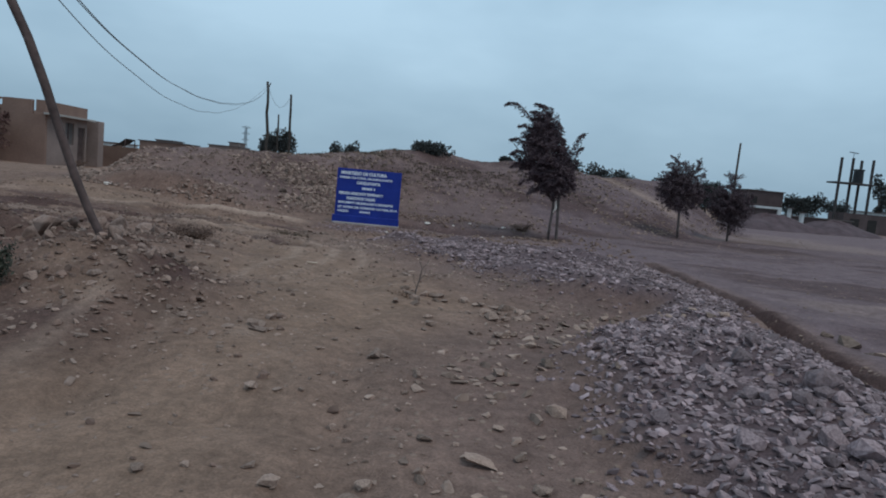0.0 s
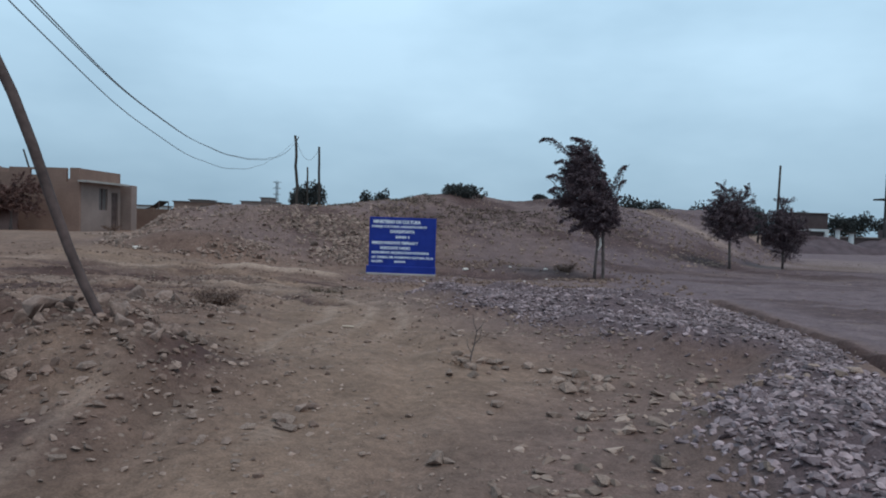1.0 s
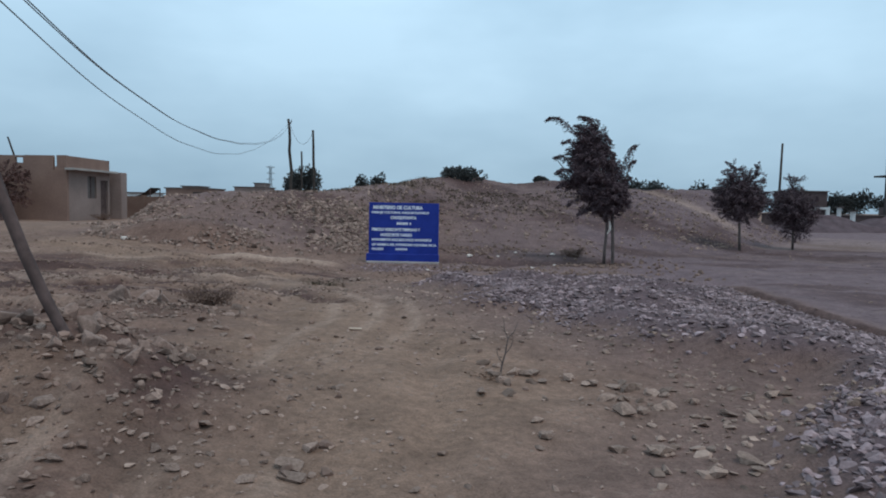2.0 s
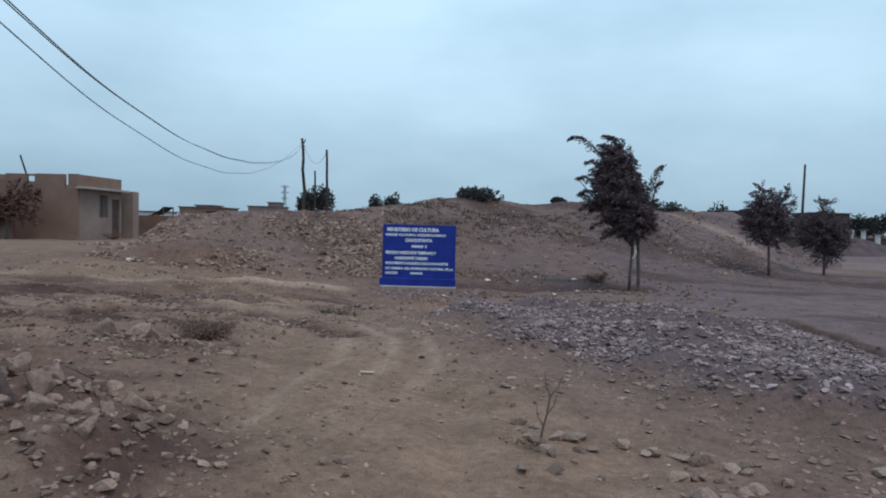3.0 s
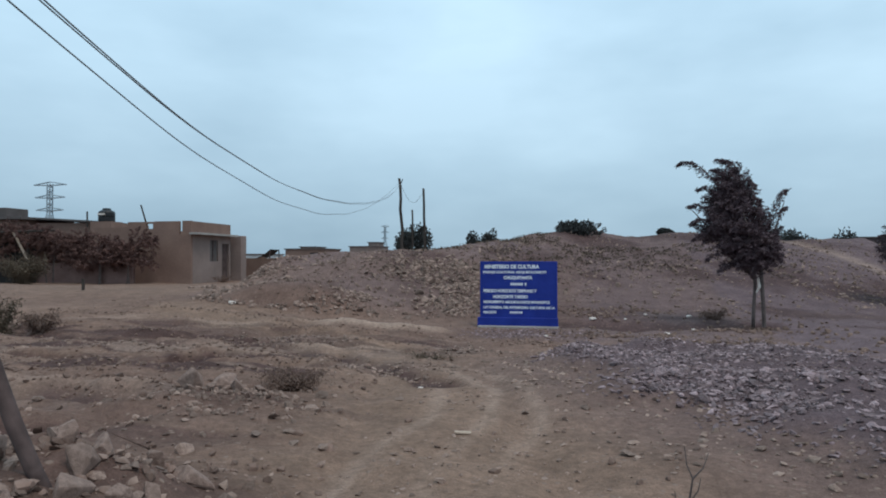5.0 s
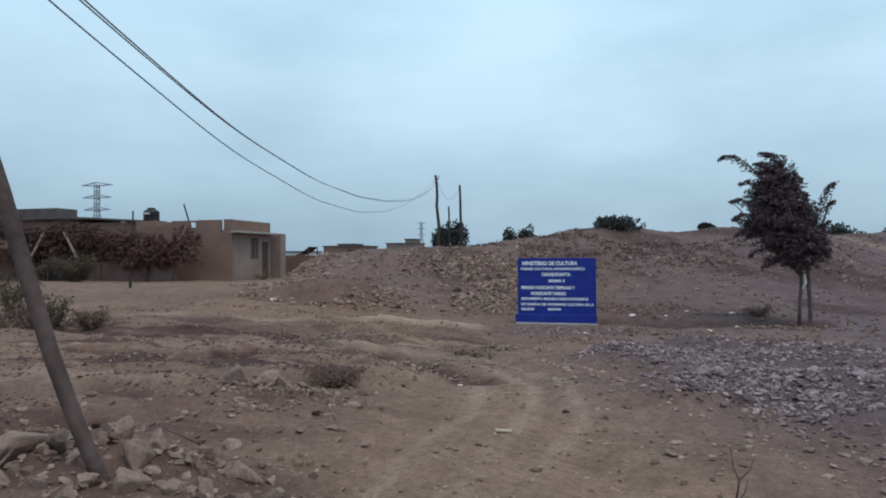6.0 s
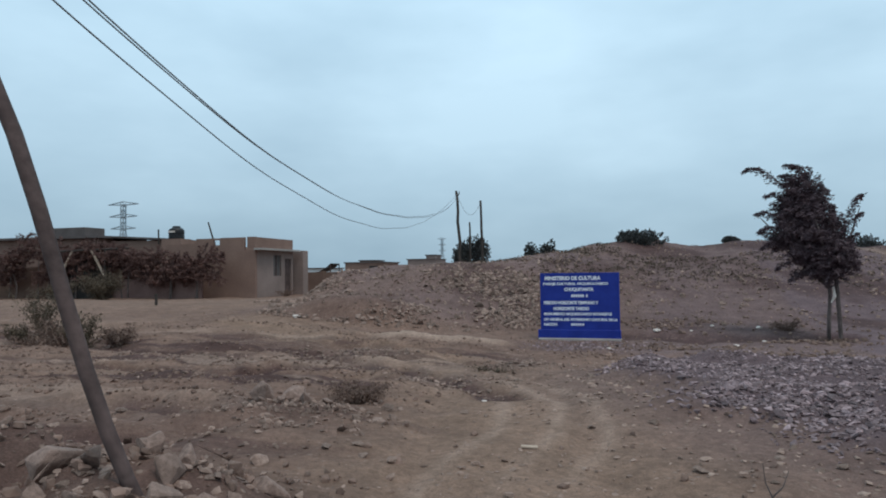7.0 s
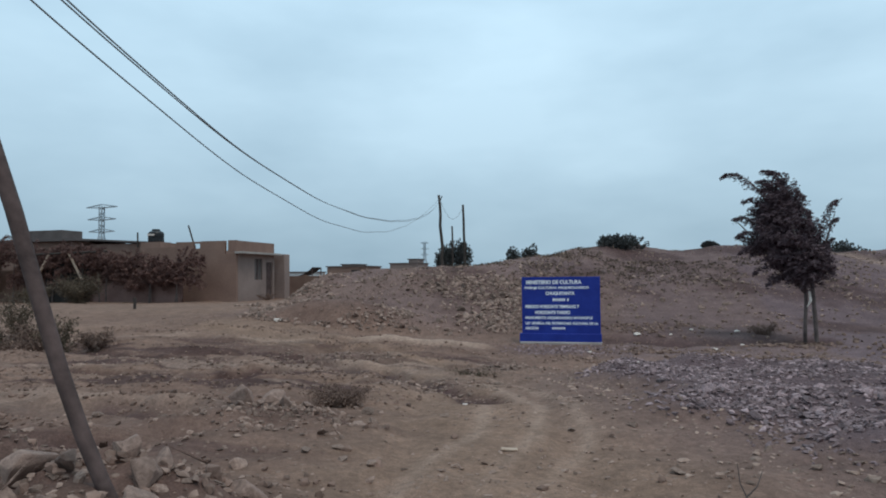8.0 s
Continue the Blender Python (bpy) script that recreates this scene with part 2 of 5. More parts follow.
# ---- the lie of the land ----
def value_noise(x, y, seed):
    xi, yi = np.floor(x).astype(np.int64), np.floor(y).astype(np.int64)
    fx, fy = x - xi, y - yi
    fx, fy = fx * fx * (3 - 2 * fx), fy * fy * (3 - 2 * fy)

    def hashed(a, c):
        h = (a * 374761393 + c * 668265263 + seed * 974711) & 0x7FFFFFFF
        h = ((h ^ (h >> 13)) * 1274126177) & 0x7FFFFFFF
        return ((h ^ (h >> 16)) & 0xFFFF) / 65535.0

    top = hashed(xi, yi) * (1 - fx) + hashed(xi + 1, yi) * fx
    low = hashed(xi, yi + 1) * (1 - fx) + hashed(xi + 1, yi + 1) * fx
    return (top * (1 - fy) + low * fy) * 2 - 1


def fractal(x, y, size, octaves, seed):
    total, amp = 0.0, 1.0
    for o in range(octaves):
        total = total + amp * value_noise(x / size, y / size, seed + o)
        size, amp = size / 2.03, amp * 0.5
    return total


def step(a, c, v):
    t = np.clip((v - a) / (c - a), 0, 1)
    return t * t * (3 - 2 * t)


RIDGE_X = [-13.5, -11.8, -10.6, -9.6, -7.5, -5.0, -2.6, 0.3, 3.0, 5.5, 7.1, 9.6, 11.3, 13.6, 15.7, 17.5, 20.0, 23.0]
RIDGE_Z = [0.6, 0.85, 1.4, 1.85, 1.9, 2.0, 2.2, 2.9, 3.15, 3.0, 3.2, 2.85, 2.85, 2.75, 3.0, 2.95, 1.7, 0.2]
RIDGE_Y = [36, 36, 36, 36, 36, 36, 37, 40, 45, 45, 45, 45, 45, 46, 47, 48, 50, 52]
FOOT_Y = [33, 32, 31, 29.5, 28, 27, 27.2, 27.8, 28.2, 28.6, 29, 30, 31.5, 33.5, 36, 38, 41, 44]


def edge_a(y):
    """The stony field's edge towards the track."""
    return np.interp(y, [5.5, 7.5, 10.2, 11.2, 12.0, 12.7, 13.3, 14.0, 14.7, 15.6, 16.5, 17.8, 20.0, 22.5, 24.5, 26], [4.25, 4.15, 4.1, 4.45, 5.0, 5.6, 5.65, 4.95, 4.5, 3.85, 3.3, 2.7, 2.1, 2.4, 3.8, 6.2])


def edge_b(y):
    """Its far edge, along the ditch."""
    return np.interp(y, [0, 5.5, 11.0, 13.3, 14.2, 15.5, 17.0, 19.6, 22.0, 23.5, 25.0], [6.2, 6.5, 6.85, 7.2, 7.3, 7.5, 7.65, 7.7, 7.75, 7.2, 6.4])


def stony(x, y):
    wob = 0.38 * fractal(x, y, 1.3, 4, 40)
    return step(-0.4, 0.5, x - edge_a(y) + wob) * step(-0.4, 0.0, edge_b(y) - x + wob * 0.4) * (1 - step(23.5, 25.5, y)) * step(-2, 2, y)


def left_heap(x, y):
    a = np.exp(-(((x + 0.5) / 1.35) ** 2 + ((y - 12.1) / 1.1) ** 2) ** 1.2)
    c = np.exp(-(((x + 1.2) / 1.1) ** 2 + ((y - 15.2) / 0.9) ** 2))
    e = np.exp(-(((x + 2.8) / 1.8) ** 2 + ((y - 12.6) / 1.5) ** 2))
    f = np.exp(-(((x - 0.55) / 0.75) ** 2 + ((y - 11.0) / 0.9) ** 2))
    return 0.5 * a + 0.1 * c + 0.22 * e + 0.14 * f


def lobe_at(x, y):
    """A tongue of dumped earth in front of the mound."""
    return 0.72 * np.exp(-(((x + 6.4) / 2.2) ** 2 + ((y - 28.6) / 1.15) ** 2) ** 1.5)


def furrow(x, y):
    """Long shallow scrapes in the earth beside the track, from -1 to 1."""
    return fractal(x * 0.32, y * 1.7 + 0.25 * x, 1.15, 4, 33)


SCRAPES = [(-5.6, 22.6, -1.8, 21.6, 0.2), (-3.8, 21.7, -1.3, 19.8, 0.24), (-4.4, 18.8, -3.3, 19.5, 0.14), (-14.5, 23.4, -6.4, 21.2, 0.3), (-3.1, 15.7, -2.3, 15.5, 0.22),
           (-2.9, 13.6, -2.2, 14.0, 0.2), (-1.6, 20.4, 0.8, 17.4, 0.24), (2.2, 27.6, 7.4, 28.0, 0.34), (-9.0, 19.4, -5.6, 18.9, 0.22)]


def scrapes(x, y):
    """Shallow ragged gouges cut into the earth, each along one line; 1 at the bottom."""
    total = np.zeros(np.shape(x))
    for x0, y0, x1, y1, wide in SCRAPES:
        ux, uy = x1 - x0, y1 - y0
        t = np.clip(((x - x0) * ux + (y - y0) * uy) / (ux * ux + uy * uy), 0, 1)
        d = np.hypot(x - x0 - t * ux, y - y0 - t * uy) + 0.16 * fractal(x, y, 0.9, 3, 44)
        total = np.maximum(total, np.exp(-(np.maximum(d, 0) / (1.5 * wide)) ** 4) * (0.95 + 0.25 * fractal(x, y, 1.4, 2, 45)))
    return np.clip(total, 0, 1)


def piles(x, y):
    """Low spills of small stones between the track and the mound."""
    return np.clip(np.exp(-(((x + 3.3) / 0.95) ** 2 + ((y - 22.4) / 0.6) ** 2)) + 0.8 * np.exp(-(((x + 0.3) / 0.8) ** 2 + ((y - 18.6) / 0.55) ** 2))
                   + 0.8 * np.exp(-(((x - 0.4) / 0.55) ** 2 + ((y - 21.6) / 1.2) ** 2)) + 0.6 * np.exp(-(((x + 6.3) / 1.4) ** 2 + ((y - 21.0) / 0.5) ** 2)), 0, 1)


def mound(x, y):
    yr, yf, zr = np.interp(x, RIDGE_X, RIDGE_Y), np.interp(x, RIDGE_X, FOOT_Y), np.interp(x, RIDGE_X, RIDGE_Z)
    t = np.clip((y - yf) / (yr - yf), 0, 1)
    rise = 0.45 * t + 0.55 * step(0, 1, t)
    behind = np.clip(1 - np.maximum(y - yr, 0) * 0.012, 0, 1) * (1 - step(64, 78, y))
    inside = step(-13.5, -10, x) * (1 - step(19, 24, x))
    lobe = lobe_at(x, y)
    return zr * rise * behind * inside + lobe * (0.75 + 0.45 * step(30, 27, y)), t * inside * (1 - step(64, 78, y))


def land(x, y):
    x, y = np.asarray(x, float), np.asarray(y, float)
    fall = step(1.5, -0.1, edge_b(y) - x) * (1 - step(22, 26, y))
    z = 0.05 + 0.14 * step(7, 11, y) * (1 - fall) - 0.2 * step(16, 22, y) * (1 - fall) - 0.03 * fall
    z = z + 0.62 * step(20, 32, y) * step(-2, -9, x) + 0.12 * step(40, 75, y) * step(5, 25, x)
    z = z + 0.12 * step(60, 100, y) * (1 - step(5, 25, x)) * (1 - step(-2, -9, x))
    z = z - 0.27 * step(32, 41, y) * step(-12, -17, x)
    m, on = mound(x, y)
    z = np.maximum(z, m) + np.minimum(m, 0.5) * 0.35 * step(-1, -4, x) * step(31, 28, y)
    near = 1 - step(70, 160, np.hypot(x, y - 15))
    z = z + on * 0.19 * fractal(x, y, 3.2, 5, 3) * step(0.02, 0.25, on)
    s = stony(x, y)
    z = z + s * (1 - 0.75 * fall) * (0.21 - 0.07 * step(12, 15, y) + 0.11 * fractal(x, y, 1.3, 3, 9)) + s * 0.12 * np.exp(-(((y - 9.2) / 2.2) ** 2 + ((x - 6.0) / 1.0) ** 2))
    z = z + left_heap(x, y) * (1 + 0.35 * fractal(x, y, 0.7, 3, 21))
    d = x - edge_b(y) + 0.06 * fractal(x, y, 0.9, 2, 50)
    open_y = (1 - step(20.5, 22.5, y)) * step(-4, 4, y)
    z = z - 0.2 * step(0.26, 0.36, d) * (1 - step(0.46, 0.56, d)) * open_y + 0.03 * step(0.5, 0.6, d) * (1 - step(1.4, 3.5, d)) * open_y
    z = z - 0.16 * step(20, 23, y) * (1 - step(26.8, 28.8, y)) * step(-2.0, 0.3, x) * (1 - step(7, 10, x))
    # wheel ruts of the track, and the low graded bank beyond it
    mid = np.interp(y, [0, 8, 14, 19, 23, 26], [2.5, 2.1, 1.6, 0.4, -2.5, -7.5])
    for off in (-0.75, 0.75):
        z = z - 0.05 * np.exp(-((x - mid - off) / 0.16) ** 2) * (1 - step(22, 26, y))
    bank = np.exp(-((y - 25.5 - 0.15 * np.sin(x)) / 0.28) ** 2) * step(-6, -4, x) * (1 - step(-1.2, 0.2, x))
    z = z + 0.13 * bank
    left = step(0.8, -2.0, x) * step(11, 15, y) * (1 - step(24, 28, y))
    z = z - 0.13 * scrapes(x, y)
    z = z + left * (0.07 * furrow(x, y) + 0.05 * fractal(x, y, 0.55, 3, 37) + 0.07 * (0.5 - np.abs(fractal(x * 0.45, y * 1.25, 0.9, 4, 46)))) + 0.09 * piles(x, y) * (1 + 0.5 * fractal(x, y, 0.6, 2, 36))
    return z + near * (0.045 * fractal(x, y, 2.1, 3, 5) + 0.02 * fractal(x, y, 0.42, 3, 6)) + (1 - near) * 0.2 * fractal(x, y, 40, 2, 7)


def axis_of(lo, hi, fine, far, grow):
    a = list(np.arange(lo, hi, fine))
    s, v = fine, lo
    front = []
    while v > -far:
        s *= grow
        v -= s
        front.append(v)
    s, v = fine, a[-1]
    while v < far:
        s *= grow
        v += s
        a.append(v)
    return np.array(front[::-1] + a)


gx, gy = axis_of(-6.0, 9.5, 0.085, 3500, 1.045), axis_of(5.0, 24.0, 0.085, 3500, 1.04)
X, Y = np.meshgrid(gx, gy)
Z = land(X, Y)
rows_n, cols_n = X.shape
me = bpy.data.meshes.new("ground")
idx = np.arange(rows_n * cols_n).reshape(rows_n, cols_n)
quads = np.stack([idx[:-1, :-1], idx[:-1, 1:], idx[1:, 1:], idx[1:, :-1]], -1).reshape(-1, 4)
me.vertices.add(rows_n * cols_n)
me.vertices.foreach_set("co", np.stack([X, Y, Z], -1).ravel())
me.loops.add(quads.size)
me.loops.foreach_set("vertex_index", quads.ravel())
me.polygons.add(len(quads))
me.polygons.foreach_set("loop_start", np.arange(len(quads)) * 4)
me.polygons.foreach_set("use_smooth", np.ones(len(quads), bool))
me.update(calc_edges=True)
soil = me.color_attributes.new("soil", "FLOAT_COLOR", "POINT")
track_mid = np.interp(Y, [0, 8, 14, 19, 23, 26], [2.5, 2.1, 1.6, 0.4, -2.5, -7.5])
track = np.exp(-((X - track_mid + 0.5 * fractal(X, Y, 2.5, 2, 60)) / 2.1) ** 4) * (1 - step(26, 29, Y))
track = np.maximum(track, 0.4 * step(-3, -5, X) * step(15, 19, Y) * (1 - step(26, 30, Y)) * (0.6 + 0.4 * fractal(X, Y, 3, 2, 61)))
track = np.maximum(track, 0.45 * step(-9, -11, X) * step(26, 30, Y) * (1 - step(60, 70, Y)))
track = np.maximum(track, 1.0 * np.exp(-((Y - 25.5 - 0.15 * np.sin(X)) / 0.25) ** 2) * step(-6, -4, X) * (1 - step(-1.2, 0.2, X)))
track = track * (1 - step(0.03, 0.2, lobe_at(X, Y)))
rub = np.maximum(np.maximum(stony(X, Y), 0.5 * piles(X, Y)), 0.7 * np.exp(-(((X - 1.2) / 1.5) ** 2 + ((Y - 25.8) / 0.9) ** 2)))
rub = np.maximum(rub, 0.42 * step(-2.4, -0.2, X - edge_a(Y)) * step(0.6, 0.0, X - edge_b(Y)) * (1 - step(19, 23, Y)))
dd = X - (edge_b(Y) + 0.2)
plain = np.maximum(step(0.0, 0.8, dd) * (1 - step(60, 90, Y)), 0.65 * step(27.5, 29.5, Y) * step(-11, -8, X) * (0.8 + 0.4 * fractal(X, Y, 4.0, 2, 64)) * (1 - step(60, 90, Y)))
plain = np.maximum(plain, 0.65 * step(23.5, 25.5, Y) * step(1.5, 3.2, X) * (1 - step(60, 90, Y)))
rgba = np.stack([np.clip(track, 0, 1) * (1 - np.clip(rub, 0, 1)), np.clip(rub, 0, 1), np.clip(plain, 0, 1), np.ones_like(X)], -1)
soil.data.foreach_set("color", rgba.ravel().astype(np.float32))
bank_d = X - (edge_b(Y) + 0.48)
# ditch bank: dark reddish earth, with its shade put into the colour
dark_soil_shade = 1.0 * np.exp(-(bank_d / 0.12) ** 2) * (1 - step(20.5, 22.5, Y)) * (0.95 + 0.25 * fractal(X, Y, 0.8, 2, 80))
dark_soil_shade = np.maximum(dark_soil_shade, 1.0 * np.clip(left_heap(X, Y) * 3.5 + 0.9 * np.exp(-(((X + 0.4) / 1.5) ** 2 + ((Y - 10.9) / 1.5) ** 2)), 0, 1) * (0.7 + 0.5 * fractal(X, Y, 1.1, 3, 81)))
# gouge bottoms coloured dark in place of shade
dark_soil_shade = np.maximum(dark_soil_shade, scrapes(X, Y))
# streaks and furrow bottoms: shading too weak in the relief, painted dark
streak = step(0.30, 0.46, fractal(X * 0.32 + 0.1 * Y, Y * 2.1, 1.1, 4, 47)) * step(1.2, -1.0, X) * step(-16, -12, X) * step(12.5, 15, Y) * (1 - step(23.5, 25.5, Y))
dark_soil_shade = np.maximum(dark_soil_shade, 0.85 * streak)
dark_soil_shade = np.maximum(dark_soil_shade, 0.5 * step(0.16, 0.3, -furrow(X, Y) + 0.28 * fractal(X, Y, 0.45, 3, 38)) * step(1.5, -1.5, X) * step(13, 16, Y) * (1 - step(23.5, 25, Y)))
# dark patches at the mound's foot, painted as shade of trench and tree
dark_soil_shade = np.maximum(dark_soil_shade, 0.55 * step(0.2, 0.8, fractal(X * 0.5, Y * 1.3, 1.6, 3, 35)) * step(1.0, 4.0, X) * step(24, 26, Y) * (1 - step(29, 32, Y)))
dark_soil_shade = np.maximum(dark_soil_shade, (0.02 + 0.20 * step(0.5, 3.0, X) + 0.62 * step(-0.1, 0.6, fractal(X + 0.5 * Y, Y, 2.2, 4, 82))) * step(27, 30, Y) * (1 - step(20, 24, X)) * step(-12, -9, X) * (1 - step(50, 60, Y)))
dark_soil_shade = np.maximum(dark_soil_shade, 0.5 * step(0.03, 0.25, lobe_at(X, Y)) * (0.8 + 0.4 * fractal(X, Y, 1.2, 3, 83)))
dark_soil_shade = np.maximum(dark_soil_shade, 0.6 * step(0.25, 0.5, fractal(X * 0.3, Y * 0.9, 2.0, 4, 99)) * step(0.8, 2.0, dd) * (1 - step(28, 36, Y)))
dark_soil_shade = np.maximum(dark_soil_shade, 0.7 * np.exp(-(((X + 0.9) / 0.75) ** 2 + ((Y - 15.5) / 0.7) ** 2)) * (0.8 + 0.5 * fractal(X, Y, 0.6, 3, 84)))
line_mid = np.interp(Y, [6, 10, 14, 15.5, 17, 19, 22, 24.5], [1.9, 1.7, 1.35, 1.55, 1.35, 0.3, -1.6, -5.0])
dust_and_light = 0.0
for off, amount in ((-0.42, 0.5), (0.18, 0.55), (0.62, 0.42), (-1.1, 0.35)):
    dust_and_light = dust_and_light + amount * np.exp(-((X - line_mid - off + 0.1 * fractal(X, Y, 2.0, 2, int(70 + off * 10))) / 0.075) ** 2) * (1 - step(22, 25, Y)) * step(-0.3, 0.2, fractal(X, Y, 1.7, 2, 93))
# low bank: its sunlit front is painted pale here
dust_and_light = np.maximum(dust_and_light, 0.95 * np.exp(-((Y - 25.5 - 0.15 * np.sin(X)) / 0.27) ** 2) * step(-4.6, -3.6, X) * (1 - step(-1.1, -0.3, X)))
dust_and_light = np.maximum(dust_and_light, 0.45 * step(0.35, 0.7, fractal(X * 0.3, Y * 1.9, 1.2, 4, 95)) * step(1.0, -2.0, X) * step(14, 17, Y) * (1 - step(24, 27, Y)))
dust_and_light = np.maximum(dust_and_light, 0.6 * np.exp(-((X - 15.2 + 0.4 * (Y - 40)) / 0.5) ** 2) * step(37, 40, Y) * (1 - step(45, 48, Y)))
dust_and_light = np.maximum(dust_and_light, 0.22 * step(0.1, 0.6, fractal(X * 0.22, Y * 0.7, 2.6, 4, 98)) * step(0.8, 2.0, dd) * (1 - step(60, 80, Y)) * (1 - step(0.01, 0.1, mound(X, Y)[1])))
dust_and_light = dust_and_light * (1 - 0.9 * scrapes(X, Y))
dust_and_light_at = me.attributes.new("dust_and_light", "FLOAT", "POINT")
dust_and_light_at.data.foreach_set("value", np.clip(dust_and_light, 0, 1).ravel().astype(np.float32))
dark_soil_shade_at = me.attributes.new("dark_soil_shade", "FLOAT", "POINT")
dark_soil_shade_at.data.foreach_set("value", np.clip(dark_soil_shade, 0, 1).ravel().astype(np.float32))
me.materials.append(M_GROUND)
ground = tagged(new("ground", me), "dry brown earth with wheel tracks, stones and a low mound", "ground", kind="structure")


def zat(x, y):
    return float(land(x, y))


# ---- stones ----
rng = np.random.default_rng(7)


def stone_shape(flat, corners=13, seed=0):
    """An angular stone: the hull of scattered points, flattened. Returns vertices and triangles."""
    r = np.random.default_rng(seed)
    p = r.normal(size=(corners, 3))
    p /= np.linalg.norm(p, axis=1)[:, None]
    p *= (0.78 + 0.3 * r.random((corners, 1))) * np.array([1.0, 0.62 + 0.3 * r.random(), flat])
    bm = bmesh.new()
    vs = [bm.verts.new(v) for v in p]
    out = bmesh.ops.convex_hull(bm, input=vs)
    junk = [v for v in out["geom_interior"] if isinstance(v, bmesh.types.BMVert)]
    bmesh.ops.delete(bm, geom=junk, context="VERTS")
    bm.verts.index_update()
    bm.verts.ensure_lookup_table()
    v = np.array([q.co for q in bm.verts])
    f = [[q.index for q in face.verts] for face in bm.faces]
    bm.free()
    return v, np.array(f)


SHAPES = [stone_shape(0.34 + 0.05 * (k % 5), 11 + k % 5, k + 1) for k in range(12)]
ROUND = [stone_shape(0.62 + 0.06 * (k % 4), 22, k + 50) for k in range(6)]


def turn_of(r, tilt):
    a, c, d = r.random() * 6.283, r.normal() * tilt, r.normal() * tilt
    return np.array(Euler((c, d, a)).to_matrix())


def joined_stones(name, places, mat, parent, label, tilt=0.25, shapes=SHAPES, sink=0.25):
    """Many stones as one mesh; places: x, y, size."""
    vs, fs, count = [], [], 0
    pts = np.array(places).reshape(-1, 3)
    zs = land(pts[:, 0], pts[:, 1]) if len(pts) else []
    for (x, y, s), z in zip(pts, zs):
        v, f = shapes[rng.integers(len(shapes))]
        h = 0.4 * s
        vs.append((v * s) @ turn_of(rng, tilt).T + (x, y, z + h * (1 - 2 * sink) * 0.6))
        fs.append(f + count)
        count += len(v)
    me = bpy.data.meshes.new(name)
    v, f = np.concatenate(vs), np.concatenate(fs)
    me.vertices.add(len(v))
    me.vertices.foreach_set("co", v.ravel())
    me.loops.add(f.size)
    me.loops.foreach_set("vertex_index", f.ravel())
    me.polygons.add(len(f))
    me.polygons.foreach_set("loop_start", np.arange(len(f)) * 3)
    me.polygons.foreach_set("use_smooth", np.zeros(len(f), bool))
    me.update(calc_edges=True)
    me.materials.append(mat)
    return tagged(hold(new(name, me), parent), label, kind="stuff")


def stone_mesh(shape, mat, name="stone"):
    v, f = shape
    me = bpy.data.meshes.new(name)
    me.from_pydata(v.tolist(), [], f.tolist())
    me.polygons.foreach_set("use_smooth", [False] * len(f))
    me.materials.append(mat)
    return me


def single_stone(mesh, x, y, s, parent=None, tilt=0.25, name="stone", lift=0.16):
    ob = new(name, mesh)
    z = zat(x, y)
    hold(ob, parent)
    m = Matrix.Translation((x, y, z + lift * s)) @ Euler((rng.normal() * tilt, rng.normal() * tilt, rng.random() * 6.283)).to_matrix().to_4x4() @ Matrix.Diagonal((s, s, s, 1))
    ob.matrix_basis = m
    return ob


# ---- the sign ----
def lettering(name, text, x0, x1, z, height, parent):
    """A line of capital letters fitted between x0 and x1."""
    cu = bpy.data.curves.new(name, "FONT")
    cu.body, cu.extrude, cu.offset = text, 0.002, 0.042
    tmp = new(name, cu)
    bpy.context.view_layer.update()
    me = bpy.data.meshes.new_from_object(tmp.evaluated_get(bpy.context.evaluated_depsgraph_get()))
    bpy.data.objects.remove(tmp)
    co = np.empty(len(me.vertices) * 3)
    me.vertices.foreach_get("co", co)
    co = co.reshape(-1, 3)
    lo, hi = co.min(0), co.max(0)
    u = (co - lo) / (hi - lo)
    out = np.stack([x0 + u[:, 0] * (x1 - x0), -0.004 - u[:, 2] * 0.003, z - height / 2 + u[:, 1] * height], -1)
    me.vertices.foreach_set("co", out.ravel())
    me.update()
    me.materials.append(M_WHITE)
    ob = new(name, me)
    ob.parent = parent
    return ob


def word_bars(name, spans, z, height, parent):
    bm = bmesh.new()
    for a, c in spans:
        box(bm, a, c, -0.007, -0.004, z - height / 2, z + height / 2)
    return part(name, bm, M_WHITE, parent)


